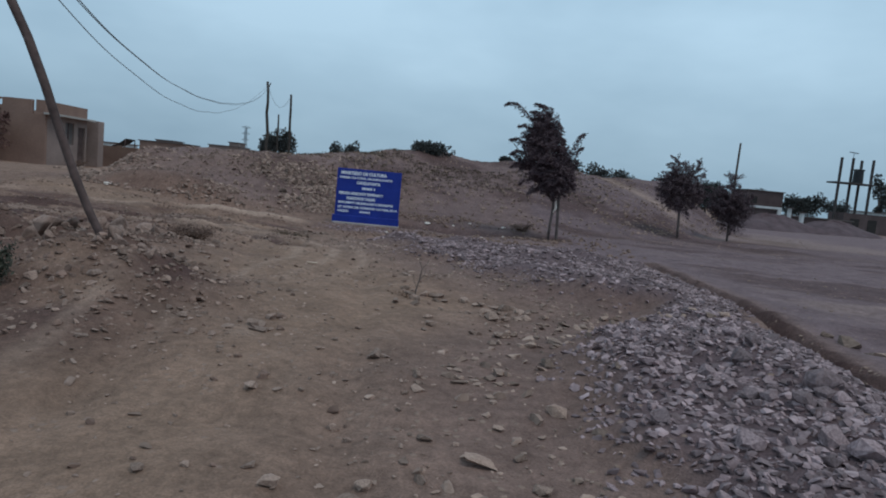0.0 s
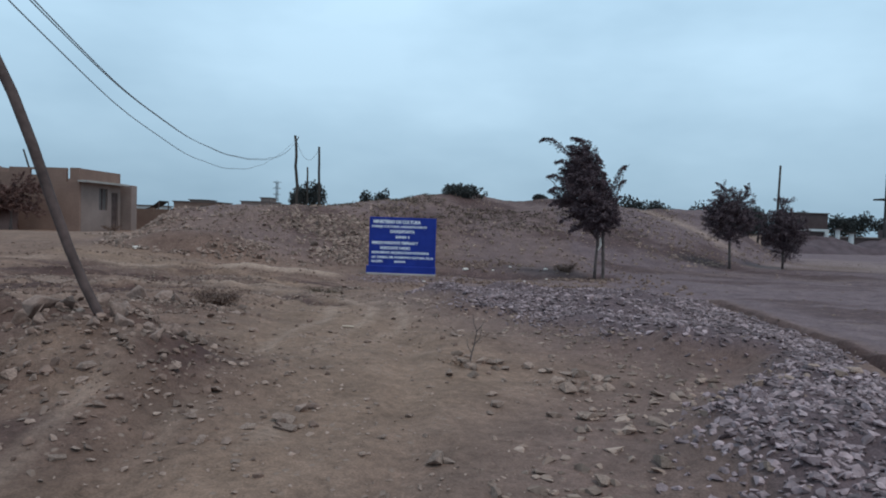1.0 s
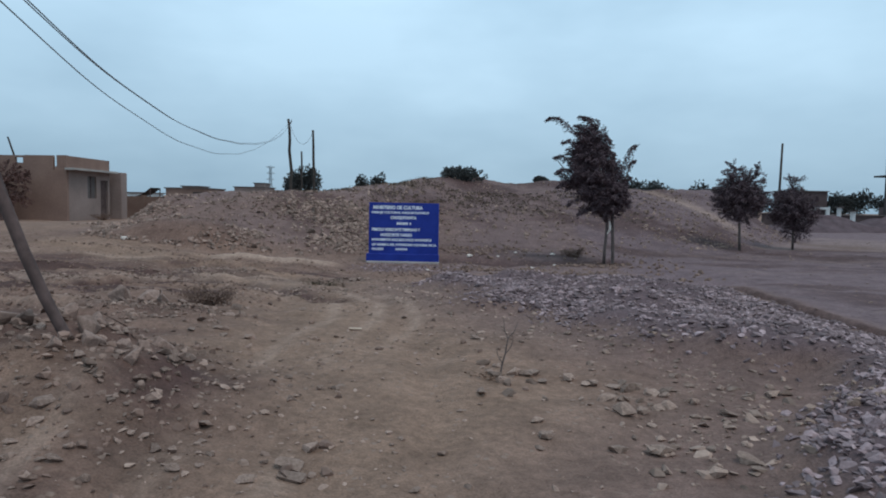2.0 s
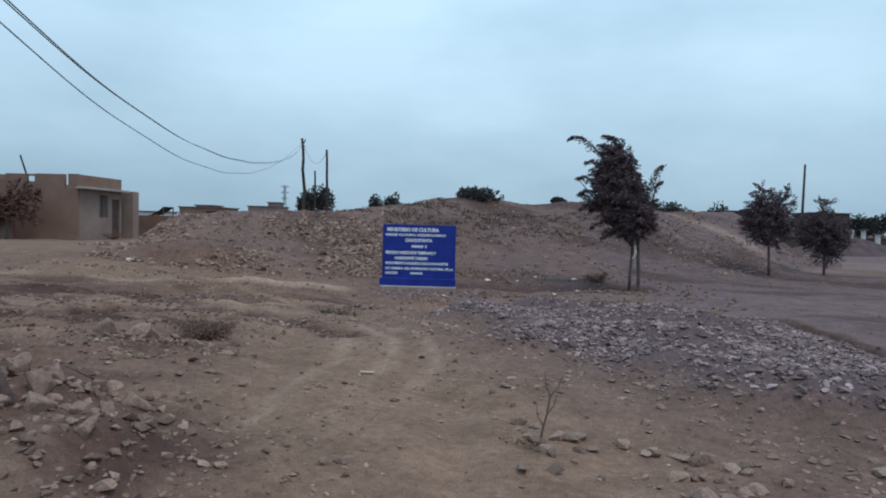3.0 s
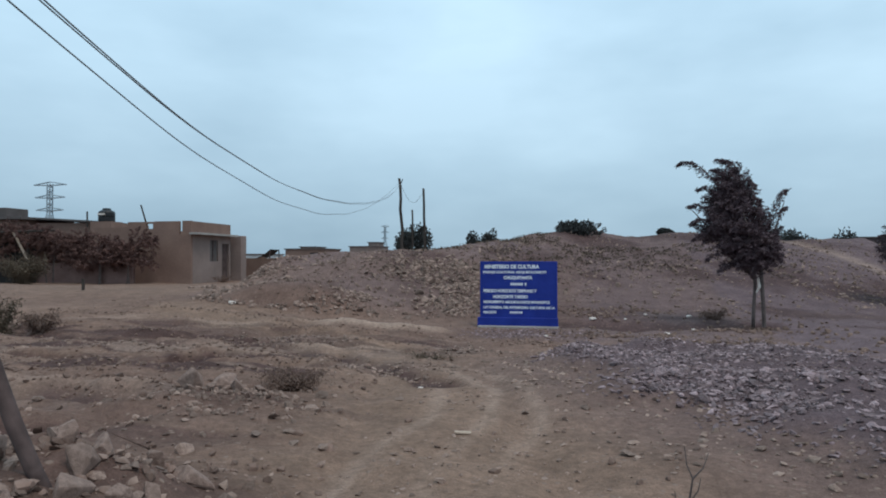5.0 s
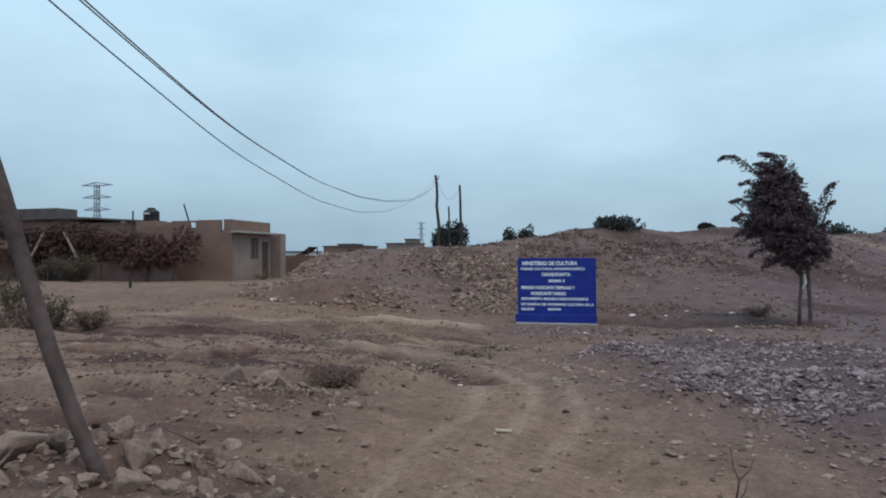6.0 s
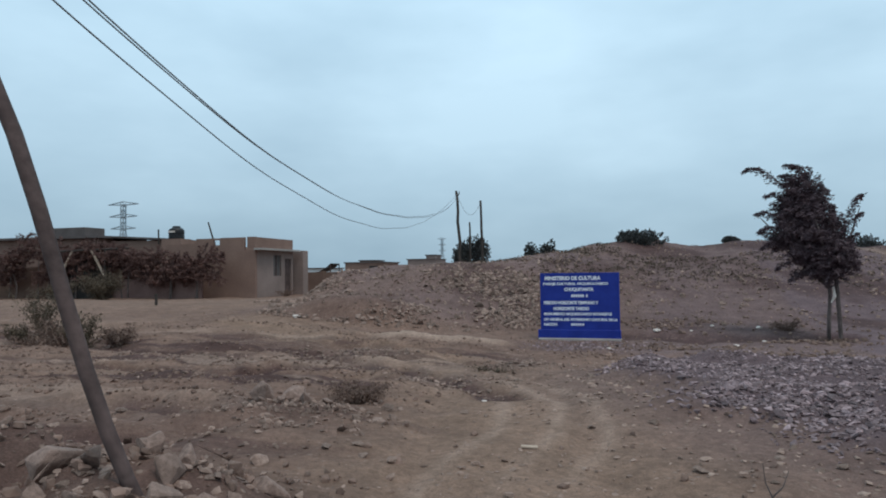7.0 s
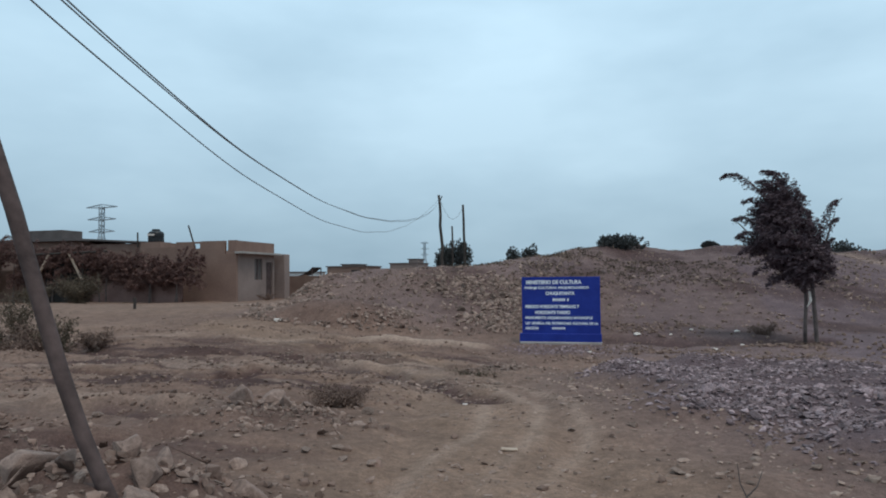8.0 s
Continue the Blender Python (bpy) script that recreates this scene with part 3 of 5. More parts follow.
def build_sign():
    s = base("information_sign", 0.0, 27.0, 0.0, "blue painted board sign with white lettering standing on gravel", "sign")
    w, h = 2.06, 1.63
    board = part("board", box(bmesh.new(), 0.02, w, 0.0, 0.09, 0.11, h, 0.008), M_BLUE, s)
    part("plinth", box(bmesh.new(), -0.05, w + 0.02, -0.035, 0.13, -0.1, 0.14, 0.012), M_BLUE, s, "blue painted base ledge")
    part("footing", box(bmesh.new(), -0.04, w + 0.04, -0.10, 0.19, -0.4, -0.075, 0.02), M_CEMENT, s, "pale cement footing")
    rows = [("MINISTERIO DE CULTURA", .06, .77, .085, .095), ("PAISAJE CULTURAL ARQUEOLOGICO", .04, .86, .18, .075), ("CHUQUITANTA", .31, .68, .27, .095),
            ("PERIODO HORIZONTE TEMPRANO Y", .045, .735, .48, .078), ("HORIZONTE TARDIO", .17, .62, .575, .078),
            ("MONUMENTO ARQUEOLOGICO INTANGIBLE", .045, .90, .665, .075), ("LEY GENERAL DEL PATRIMONIO CULTURAL DE LA", .045, .97, .75, .06), ("NACION", .045, .21, .83, .065)]
    for text, a, c, v, tall in rows:
        lettering("lettering", text, 0.02 + a * (w - 0.02), 0.02 + c * (w - 0.02), h - v * h, tall * 1.12, board)
    for spans, v, tall in (([(.40, .565), (.585, .61)], .37, .07), ([(.39, .56)], .83, .055)):
        bits = []
        for a, c in spans:
            k = max(1, round((c - a) / 0.028))
            bits += [(0.02 + (a + (c - a) * i / k) * (w - 0.02), 0.02 + (a + (c - a) * (i + 0.72) / k) * (w - 0.02)) for i in range(k)]
        word_bars("lettering", bits, h - v * h, tall, board)


build_sign()


# ---- poles and cables ----
def build_leaning_pole():
    z0 = 0.62
    p = base("leaning_utility_pole", 0.121, 11.945, z0, "weathered grey wooden utility pole leaning out of a heap of rocks", "utility pole")
    bend = [(0.14, -0.30), (0.0, 0.0), (-0.055, 0.09), (-0.166, 0.3), (-0.301, 0.6), (-0.454, 1.0), (-0.600, 1.4), (-0.765, 1.8), (-0.918, 2.1), (-1.20, 2.7), (-1.60, 3.5), (-2.13, 4.6)]
    pts = [(x, 0.0, z) for x, z in bend]
    r = [0.034, 0.035, 0.036, 0.037, 0.038, 0.039, 0.040, 0.040, 0.040, 0.040, 0.039, 0.038]
    part("shaft", tube(bmesh.new(), pts, r, 14), M_WOOD, p, smooth=True)
    for k, y in ((4.15, -0.07), (4.3, -0.07), (4.4, 0.07)):
        bm = tube(bmesh.new(), [(-0.463 * k, y * 0.5, k), (-0.463 * k, y * 1.6, k), (-0.463 * k, y * 1.6, k + 0.07)], [0.012, 0.02, 0.028], 8)
        part("insulator", bm, M_CEMENT, p, "small pale insulator")


build_leaning_pole()


def wooden_pole(name, x, y, x1, height, r0, r1, label, crook=0.0, fork=False):
    z = zat(x, y) - 0.4
    p = base(name, x, y, z, label, "utility pole", "poles on the mound")
    n = 9
    pts = [((x1 - x) * k / n + crook * math.sin(k * 1.9), crook * math.cos(k * 1.3), (height - z) * k / n) for k in range(n + 1)]
    part("shaft", tube(bmesh.new(), pts, [r0 + (r1 - r0) * k / n for k in range(n + 1)], 8), M_DARKWOOD, p, smooth=True)
    if fork:
        t = pts[-1]
        part("fork", tube(bmesh.new(), [(t[0], 0, t[2] - 0.55), (t[0] + 0.22, 0, t[2] - 0.2), (t[0] + 0.25, 0, t[2] - 0.05)], [0.05, 0.04, 0.03], 6), M_DARKWOOD, p)


wooden_pole("utility_pole", -9.34, 55.0, -9.60, 7.5, 0.13, 0.09, "dark crooked wooden utility pole with a forked top on the mound", 0.05, True)
wooden_pole("utility_pole", -8.72, 55.2, -8.72, 5.25, 0.085, 0.06, "short thin dark wooden pole on the mound", 0.02)
wooden_pole("utility_pole", -7.96, 56.0, -8.09, 6.85, 0.11, 0.08, "straight dark wooden utility pole on the mound", 0.01)


def cable(pts, r, label):
    cu = bpy.data.curves.new("cable", "CURVE")
    cu.dimensions, cu.bevel_depth, cu.bevel_resolution = "3D", r, 2
    sp = cu.splines.new("NURBS")
    sp.points.add(len(pts) - 1)
    for q, p in zip(sp.points, pts):
        q.co = (*p, 1)
    sp.use_endpoint_u, sp.order_u = True, 4
    tmp = new("cable", cu)
    bpy.context.view_layer.update()
    mesh = bpy.data.meshes.new_from_object(tmp.evaluated_get(bpy.context.evaluated_depsgraph_get()))
    bpy.data.objects.remove(tmp)
    mesh.materials.clear()
    mesh.materials.append(M_WIRE)
    return tagged(new("cable", mesh), label, "cable", "overhead cables")


def span(zs, s1, shift=0.0, wave=0.0):
    a = radians(-80)
    ss = np.linspace(0, s1, 60)
    known = np.array(zs)
    coef = np.polyfit(known[:, 0], known[:, 1], 4)
    return [(-9.58 + s * math.cos(a) + shift * s / s1, 55 + s * math.sin(a), np.polyval(coef, s) + wave * math.sin(s * 1.3)) for s in ss]


LOW = [(0, 7.25), (5, 6.24), (10, 5.27), (15, 4.4), (20, 3.68), (25, 3.19), (30, 2.98), (35, 3.12), (40, 3.66), (43.7, 4.5)]
HIGH = [(0, 7.1), (5, 6.0), (10, 5.1), (15, 4.42), (20, 3.95), (25, 3.63), (30, 3.43), (35, 3.48), (40, 3.95), (43.7, 4.7)]
cable(span(LOW, 43.7, 0.0, 0.015), 0.0085, "thin grey overhead cable sagging between wooden poles")
cable(span(HIGH, 43.7, 0.0, 0.01), 0.0085, "thin grey overhead cable sagging between wooden poles")
cable(span([(s, z + 0.12 * math.sin(s / 43.7 * 3.14) * (s < 22) - 0.03) for s, z in HIGH], 43.7, 0.10, 0.012), 0.009, "thin grey overhead cable sagging between wooden poles")
cable([(-9.55 + 1.45 * k / 10, 55 + k / 10, 7.2 - 0.5 * k / 10 - 4.6 * (k / 10) * (1 - k / 10)) for k in range(11)], 0.012, "slack cable hanging between two wooden poles")


# ---- trees ----
def leaf_mesh(points, size, lean, seed, stretch=3.0):
    """Many small pointed leaves, each folded out of two triangles."""
    r = np.random.default_rng(seed)
    p = np.array(points)
    n = len(p)
    d = r.normal(size=(n, 3)) * 0.6 + np.array(lean)
    d /= np.linalg.norm(d, axis=1)[:, None]
    side = np.cross(d, r.normal(size=(n, 3)))
    side /= np.linalg.norm(side, axis=1)[:, None] + 1e-9
    L = (size * (0.6 + 0.8 * r.random(n)))[:, None]
    v = np.stack([p - d * L * 0.5, p + side * L / stretch * 0.5, p + d * L * 0.5, p - side * L / stretch * 0.5], 1).reshape(-1, 3)
    f = np.arange(n * 4).reshape(-1, 4)
    me = bpy.data.meshes.new("crown")
    me.vertices.add(len(v))
    me.vertices.foreach_set("co", v.ravel())
    me.loops.add(f.size)
    me.loops.foreach_set("vertex_index", f.ravel())
    me.polygons.add(n)
    me.polygons.foreach_set("loop_start", np.arange(n) * 4)
    me.update(calc_edges=True)
    return me


def sprays(lobes, seed, bend, leaves, length):
    """Leaf places along bent twigs that grow out of lobes: (x, y, z, rx, ry, rz, count)."""
    r = np.random.default_rng(seed)
    out = []
    for cx, cy, cz, rx, ry, rz, count in lobes:
        for _ in range(count):
            u = r.normal(size=3)
            u *= r.random() ** 0.45 / np.linalg.norm(u)
            p = np.array([cx + u[0] * rx, cy + u[1] * ry, cz + u[2] * rz])
            d = np.array([u[0], u[1], u[2] * 0.6 + 0.35]) + r.normal(size=3) * 0.3
            d /= np.linalg.norm(d)
            n = int(leaves * (0.6 + 0.8 * r.random()))
            q = p.copy()
            for k in range(n):
                q = q + d * length / n
                d = d + np.array(bend) / n
                d /= np.linalg.norm(d)
                out.append(q + r.normal(size=3) * 0.035 * length / 0.4)
    return out


def fronds(lines, seed):
    """Leaf places along feathery, drooping shoots: (points, spread, count)."""
    r = np.random.default_rng(seed)
    out = []
    for pts, spread, count in lines:
        p = np.array(pts, float)
        u = np.linspace(0, 1, len(p))
        for k in r.random(count) ** 0.85:
            q = np.array([np.interp(k, u, p[:, j]) for j in range(2)])
            w = spread * (1.15 - 0.85 * k)
            out.append((q[0] + r.normal() * w * 0.6, r.normal() * w * 0.7, q[1] - abs(r.normal()) * w * 0.8 + 0.2 * w))
    return out


def tree(name, x, y, label, trunks, limbs, lobes, seed, leaf=0.10, bend=(-0.7, 0, -0.3), leaves=34, length=0.42, lean=(-0.4, 0, -0.3), mat=None, group="", lift=0.0, stretch=3.0, shoots=()):
    t = base(name, x, y, zat(x, y) + lift, label, "tree", group)
    for pts, r in trunks:
        n = len(pts)
        part("trunk", tube(bmesh.new(), pts, [r * (1 - 0.55 * k / (n - 1)) for k in range(n)], 8), M_BARK, t, smooth=True)
    for pts, r in limbs:
        n = len(pts)
        part("limb", tube(bmesh.new(), pts, [r * (1 - 0.7 * k / (n - 1)) for k in range(n)], 6), M_BARK, t, smooth=True)
    me = leaf_mesh(sprays(lobes, seed, bend, leaves, length) + fronds(shoots, seed + 2), leaf, lean, seed + 1, stretch)
    me.materials.append(mat or M_LEAF)
    ob = new("crown", me)
    ob.parent = t
    return t


t1 = tree("young_tree", 7.09, 28.0, "young windswept tree with dark feathery foliage on a thin trunk", [([(0, 0, -0.15), (0.02, 0, 0.5), (0.06, 0, 1.1), (0.05, 0, 1.7), (-0.15, 0, 2.5), (-0.35, 0, 3.4), (-0.45, 0, 4.0)], 0.05)],
          [([(0.06, 0, 1.3), (-0.5, 0.1, 2.0), (-1.2, 0, 2.8), (-1.5, 0, 3.15)], 0.035), ([(0.06, 0, 1.5), (0.4, -0.1, 2.2), (0.62, 0, 2.8), (0.78, 0, 3.3)], 0.035),
           ([(-0.15, 0, 2.5), (-0.6, 0.1, 3.3), (-0.95, 0, 3.95), (-1.3, 0, 4.3), (-1.8, 0, 4.45)], 0.03), ([(0.0, 0, 1.9), (0.1, 0.5, 2.6), (0.0, 0.9, 3.2)], 0.03), ([(0.0, 0, 1.9), (-0.2, -0.5, 2.5), (-0.4, -0.8, 3.0)], 0.03)],
          [(-0.34, 0, 2.68, 0.60, 0.6, 0.72, 290), (0.10, 0, 2.05, 0.45, 0.5, 0.45, 210), (-0.42, 0, 3.42, 0.36, 0.36, 0.50, 150), (-0.85, 0, 2.55, 0.3, 0.35, 0.25, 30), (-0.70, 0, 3.15, 0.3, 0.35, 0.4, 60), (-0.50, 0, 3.85, 0.2, 0.25, 0.28, 50),
           (0.30, 0, 2.5, 0.2, 0.3, 0.42, 34), (0.28, 0, 1.72, 0.3, 0.3, 0.18, 34), (-0.35, 0, 1.85, 0.35, 0.35, 0.2, 22)], 11, 0.09, bend=(-1.3, 0, -0.35), leaves=60, length=0.36, lean=(-0.75, 0, -0.3), stretch=3.6,
          shoots=[([(-0.65, 3.55), (-0.98, 3.98), (-1.24, 4.20), (-1.48, 4.42), (-1.74, 4.44), (-1.88, 4.34)], 0.12, 520), ([(-0.35, 3.5), (-0.30, 4.0), (-0.45, 4.35), (-0.68, 4.45), (-0.88, 4.48)], 0.17, 640), ([(-0.4, 3.6), (-0.55, 4.0), (-0.80, 4.22), (-1.02, 4.2)], 0.14, 380),
                  ([(-0.5, 3.2), (-0.85, 3.62), (-1.15, 3.78), (-1.38, 3.68)], 0.14, 380), ([(-0.6, 2.8), (-1.05, 3.12), (-1.36, 3.30), (-1.60, 3.22)], 0.15, 460), ([(-0.6, 2.5), (-1.05, 2.85), (-1.36, 2.9), (-1.54, 2.75)], 0.15, 420),
                  ([(-0.5, 2.2), (-1.0, 2.5), (-1.3, 2.5), (-1.5, 2.32)], 0.14, 360), ([(-0.3, 1.9), (-0.7, 2.0), (-1.0, 1.95), (-1.15, 1.8)], 0.13, 300), ([(-0.2, 1.7), (-0.5, 1.75), (-0.75, 1.62), (-0.85, 1.48)], 0.11, 240),
                  ([(0.1, 2.4), (0.42, 2.9), (0.60, 3.25), (0.72, 3.55), (0.86, 3.66)], 0.13, 520), ([(0.3, 2.6), (0.56, 2.92), (0.72, 3.12), (0.84, 3.2)], 0.12, 320), ([(0.3, 2.2), (0.55, 2.5), (0.72, 2.7)], 0.14, 260), ([(0.2, 2.0), (0.5, 1.95), (0.72, 1.78)], 0.14, 300),
                  ([(-0.1, 3.2), (0.0, 3.55), (0.06, 3.75), (0.0, 3.85)], 0.12, 200), ([(0.0, 2.8), (0.18, 3.2), (0.2, 3.42)], 0.13, 240)])
part("stake", tube(bmesh.new(), [(0.30, 0.05, -0.2), (0.27, 0.05, 0.6), (0.22, 0.05, 1.6), (0.2, 0.05, 2.1)], 0.05, 8), M_BARK, t1, "rough wooden support stake")
part("rag", tube(bmesh.new(), [(0.06, -0.09, 0.95), (0.14, -0.1, 1.1), (0.12, -0.1, 1.3), (0.10, -0.09, 1.42)], [0.012, 0.038, 0.03, 0.01], 7), M_PAPER, t1, "pale cloth tie")

tree("young_tree", 13.70, 34.0, "small round dark tree on a thin trunk in the open plain", [([(0, 0, -0.15), (-0.03, 0, 0.5), (-0.06, 0, 1.1), (-0.1, 0, 2.0), (-0.15, 0, 2.9)], 0.06)],
     [([(-0.06, 0, 1.1), (-0.5, 0.1, 1.7), (-0.9, 0, 2.1)], 0.03), ([(-0.06, 0, 1.2), (0.4, 0.1, 1.8), (0.7, 0, 2.5)], 0.03), ([(-0.1, 0, 1.7), (0, 0.5, 2.3)], 0.03)],
     [(-0.1, 0, 1.95, 0.8, 0.8, 0.6, 330), (-0.25, 0, 2.65, 0.5, 0.5, 0.4, 80), (0.35, 0, 2.6, 0.35, 0.35, 0.4, 30), (-0.4, 0, 3.15, 0.18, 0.2, 0.22, 10), (0.5, 0, 3.1, 0.12, 0.15, 0.15, 6), (0.1, 0, 1.3, 0.5, 0.5, 0.25, 26)], 21, 0.085, bend=(-0.8, 0, -0.35), leaves=50, length=0.36, lean=(-0.5, 0, -0.25), stretch=3.4,
     shoots=[([(-0.3, 2.6), (-0.35, 3.1), (-0.5, 3.4), (-0.72, 3.48)], 0.12, 260), ([(0.2, 2.6), (0.5, 3.1), (0.55, 3.3), (0.4, 3.4)], 0.12, 240), ([(-0.4, 2.2), (-0.9, 2.5), (-1.15, 2.45)], 0.13, 260), ([(0.4, 2.2), (0.75, 2.7), (0.85, 2.85)], 0.12, 200)], group="young trees in the plain")
tree("young_tree", 16.75, 36.0, "small dark tree with a low pointed crown in the open plain", [([(0, 0, -0.15), (-0.02, 0, 0.6), (-0.03, 0, 1.2), (-0.06, 0, 2.2)], 0.055)],
     [([(-0.03, 0, 0.9), (-0.5, 0.1, 1.5), (-0.8, 0, 1.9)], 0.03), ([(-0.03, 0, 0.9), (0.5, 0.1, 1.5), (0.8, 0, 2.0)], 0.03)],
     [(-0.05, 0, 1.5, 0.75, 0.7, 0.55, 330), (-0.1, 0, 2.2, 0.45, 0.45, 0.4, 80), (0.05, 0, 0.85, 0.4, 0.4, 0.3, 60), (-0.05, 0, 2.8, 0.2, 0.2, 0.2, 12), (0.6, 0, 1.9, 0.3, 0.3, 0.3, 16), (-0.8, 0, 1.8, 0.25, 0.3, 0.3, 14)], 22, 0.085, bend=(-0.8, 0, -0.35), leaves=50, length=0.36, lean=(-0.5, 0, -0.25), stretch=3.4,
     shoots=[([(-0.1, 2.4), (-0.05, 2.8), (-0.15, 3.05), (-0.35, 3.1)], 0.12, 240), ([(-0.4, 1.9), (-0.85, 2.3), (-1.1, 2.45), (-1.3, 2.4)], 0.12, 260), ([(0.4, 1.8), (0.8, 2.1), (0.95, 2.15)], 0.13, 220)], group="young trees in the plain")


def far_tree(x, y, top, width, seed, label, name="tree", z0=None, tall=False, group="distant trees", mat=None):
    """A tree or bush far off: a short trunk and a crown of uneven clumps up to the height top."""
    r = np.random.default_rng(seed)
    z = zat(x, y) if z0 is None else z0
    h = top - z
    t = base(name, x, y, z, label, "tree" if name == "tree" else "bush", group)
    part("trunk", tube(bmesh.new(), [(0, 0, -0.3), (0.03, 0, h * 0.25), (0, 0, h * 0.6)], [0.035 * h, 0.03 * h, 0.012 * h], 6), M_BARK, t, smooth=True)
    lobes = []
    for k in range(7):
        a = r.random() * 6.283
        o = 0.0 if k == 0 else width * 0.33 * r.random() ** 0.5
        hz = h * ((0.3 + 0.6 * k / 7) if tall else (0.5 + 0.22 * (r.random() - 0.5)) if name == "tree" else 0.12 + 0.3 * r.random())
        lobes.append((o * math.cos(a), o * math.sin(a), hz, width * (0.2 if tall else 0.27) * (0.7 + 0.6 * r.random()), width * 0.25, h * (0.14 if tall else 0.27 if name == "tree" else 0.4) * (0.7 + 0.5 * r.random()), 150))
    me = leaf_mesh(sprays(lobes, seed, (0, 0, -0.3), 14, 0.07 * width), 0.024 * (width + h) / 2 + 0.035, (0, 0, 0.0), seed + 1, 1.7)
    co = np.empty(len(me.vertices) * 3)
    me.vertices.foreach_get("co", co)
    co = co.reshape(-1, 3)
    co[:, 2] *= h / max(0.1, np.percentile(co[:, 2], 99.7))
    co[:, 0] *= width / max(0.1, np.percentile(co[:, 0], 99) - np.percentile(co[:, 0], 1))
    me.vertices.foreach_set("co", co.ravel())
    me.materials.append(mat or M_FARLEAF)
    ob = new("crown", me)
    ob.parent = t
    return t


# bushes and trees seen over and beside the mound
far_tree(2.75, 43.5, 3.66, 1.95, 31, "low dark bush on the crest of the mound", "bush", 2.8, group="bushes on the mound")
far_tree(7.4, 46.5, 3.38, 0.75, 32, "small dark tuft on the crest of the mound", "bush", 3.05, group="bushes on the mound")
far_tree(-10.5, 60.0, 4.15, 1.5, 33, "dark tree behind the poles", "tree", 1.0)
far_tree(-9.3, 60.0, 4.5, 1.8, 34, "dark tree behind the poles", "tree", 1.0)
far_tree(-5.5, 62.0, 3.95, 1.1, 35, "dark round tree behind the mound", "tree", 0.8)
far_tree(-4.2, 62.0, 4.1, 1.45, 36, "dark round tree behind the mound", "tree", 0.8)
for k, (x, top, w) in enumerate([(17.0, 5.35, 4.6), (21.6, 5.1, 3.6), (25.2, 4.8, 3.6), (28.4, 4.5, 2.6), (34.0, 4.3, 4.0)]):
    far_tree(x, 78.0 + 3 * (k % 3), top, w, 40 + k, "dark broad tree on the skyline beyond the mound", "tree", 0.5)
for k, (x, y, top, w) in enumerate([(66.6, 100, 8.3, 2.8), (70.3, 100, 7.8, 2.5), (72.5, 98, 3.6, 5.5)]):
    far_tree(x, y, top, w, 60 + k, "tall narrow tree near the water tower", "tree", 0.6, tall=k < 2)


# ---- houses ----
def opening(name, x0, x1, z0, z1, y, parent, mat=M_DARK, deep=0.06):
    return part(name, box(bmesh.new(), x0, x1, y - 0.004, y + deep, z0, z1), mat, parent)


def walls_with_hole(bm, x0, x1, y0, y1, z0, z1, holes):
    """A wall slab from x0 to x1 with rectangular holes (x0, x1, z0, z1) right through it."""
    cuts = sorted({x0, x1, *(v for h in holes for v in h[:2])})
    for a, c in zip(cuts, cuts[1:]):
        zs = [z0]
        for h in holes:
            if h[0] <= a and h[1] >= c:
                zs += [h[2], h[3]]
        zs.append(z1)
        for lo, hi in zip(zs[::2], zs[1::2]):
            if hi - lo > 1e-3:
                box(bm, a, c, y0, y1, lo, hi)
    return bm


def side_wall(bm, x0, x1, y0, y1, z0, z1, holes):
    """A wall slab that runs along y, with rectangular holes (y0, y1, z0, z1) right through it."""
    tmp = walls_with_hole(bmesh.new(), y0, y1, x0, x1, z0, z1, holes)
    for v in tmp.verts:
        v.co = Vector((v.co.y, v.co.x, v.co.z))
    bmesh.ops.reverse_faces(tmp, faces=tmp.faces[:])
    return tmp


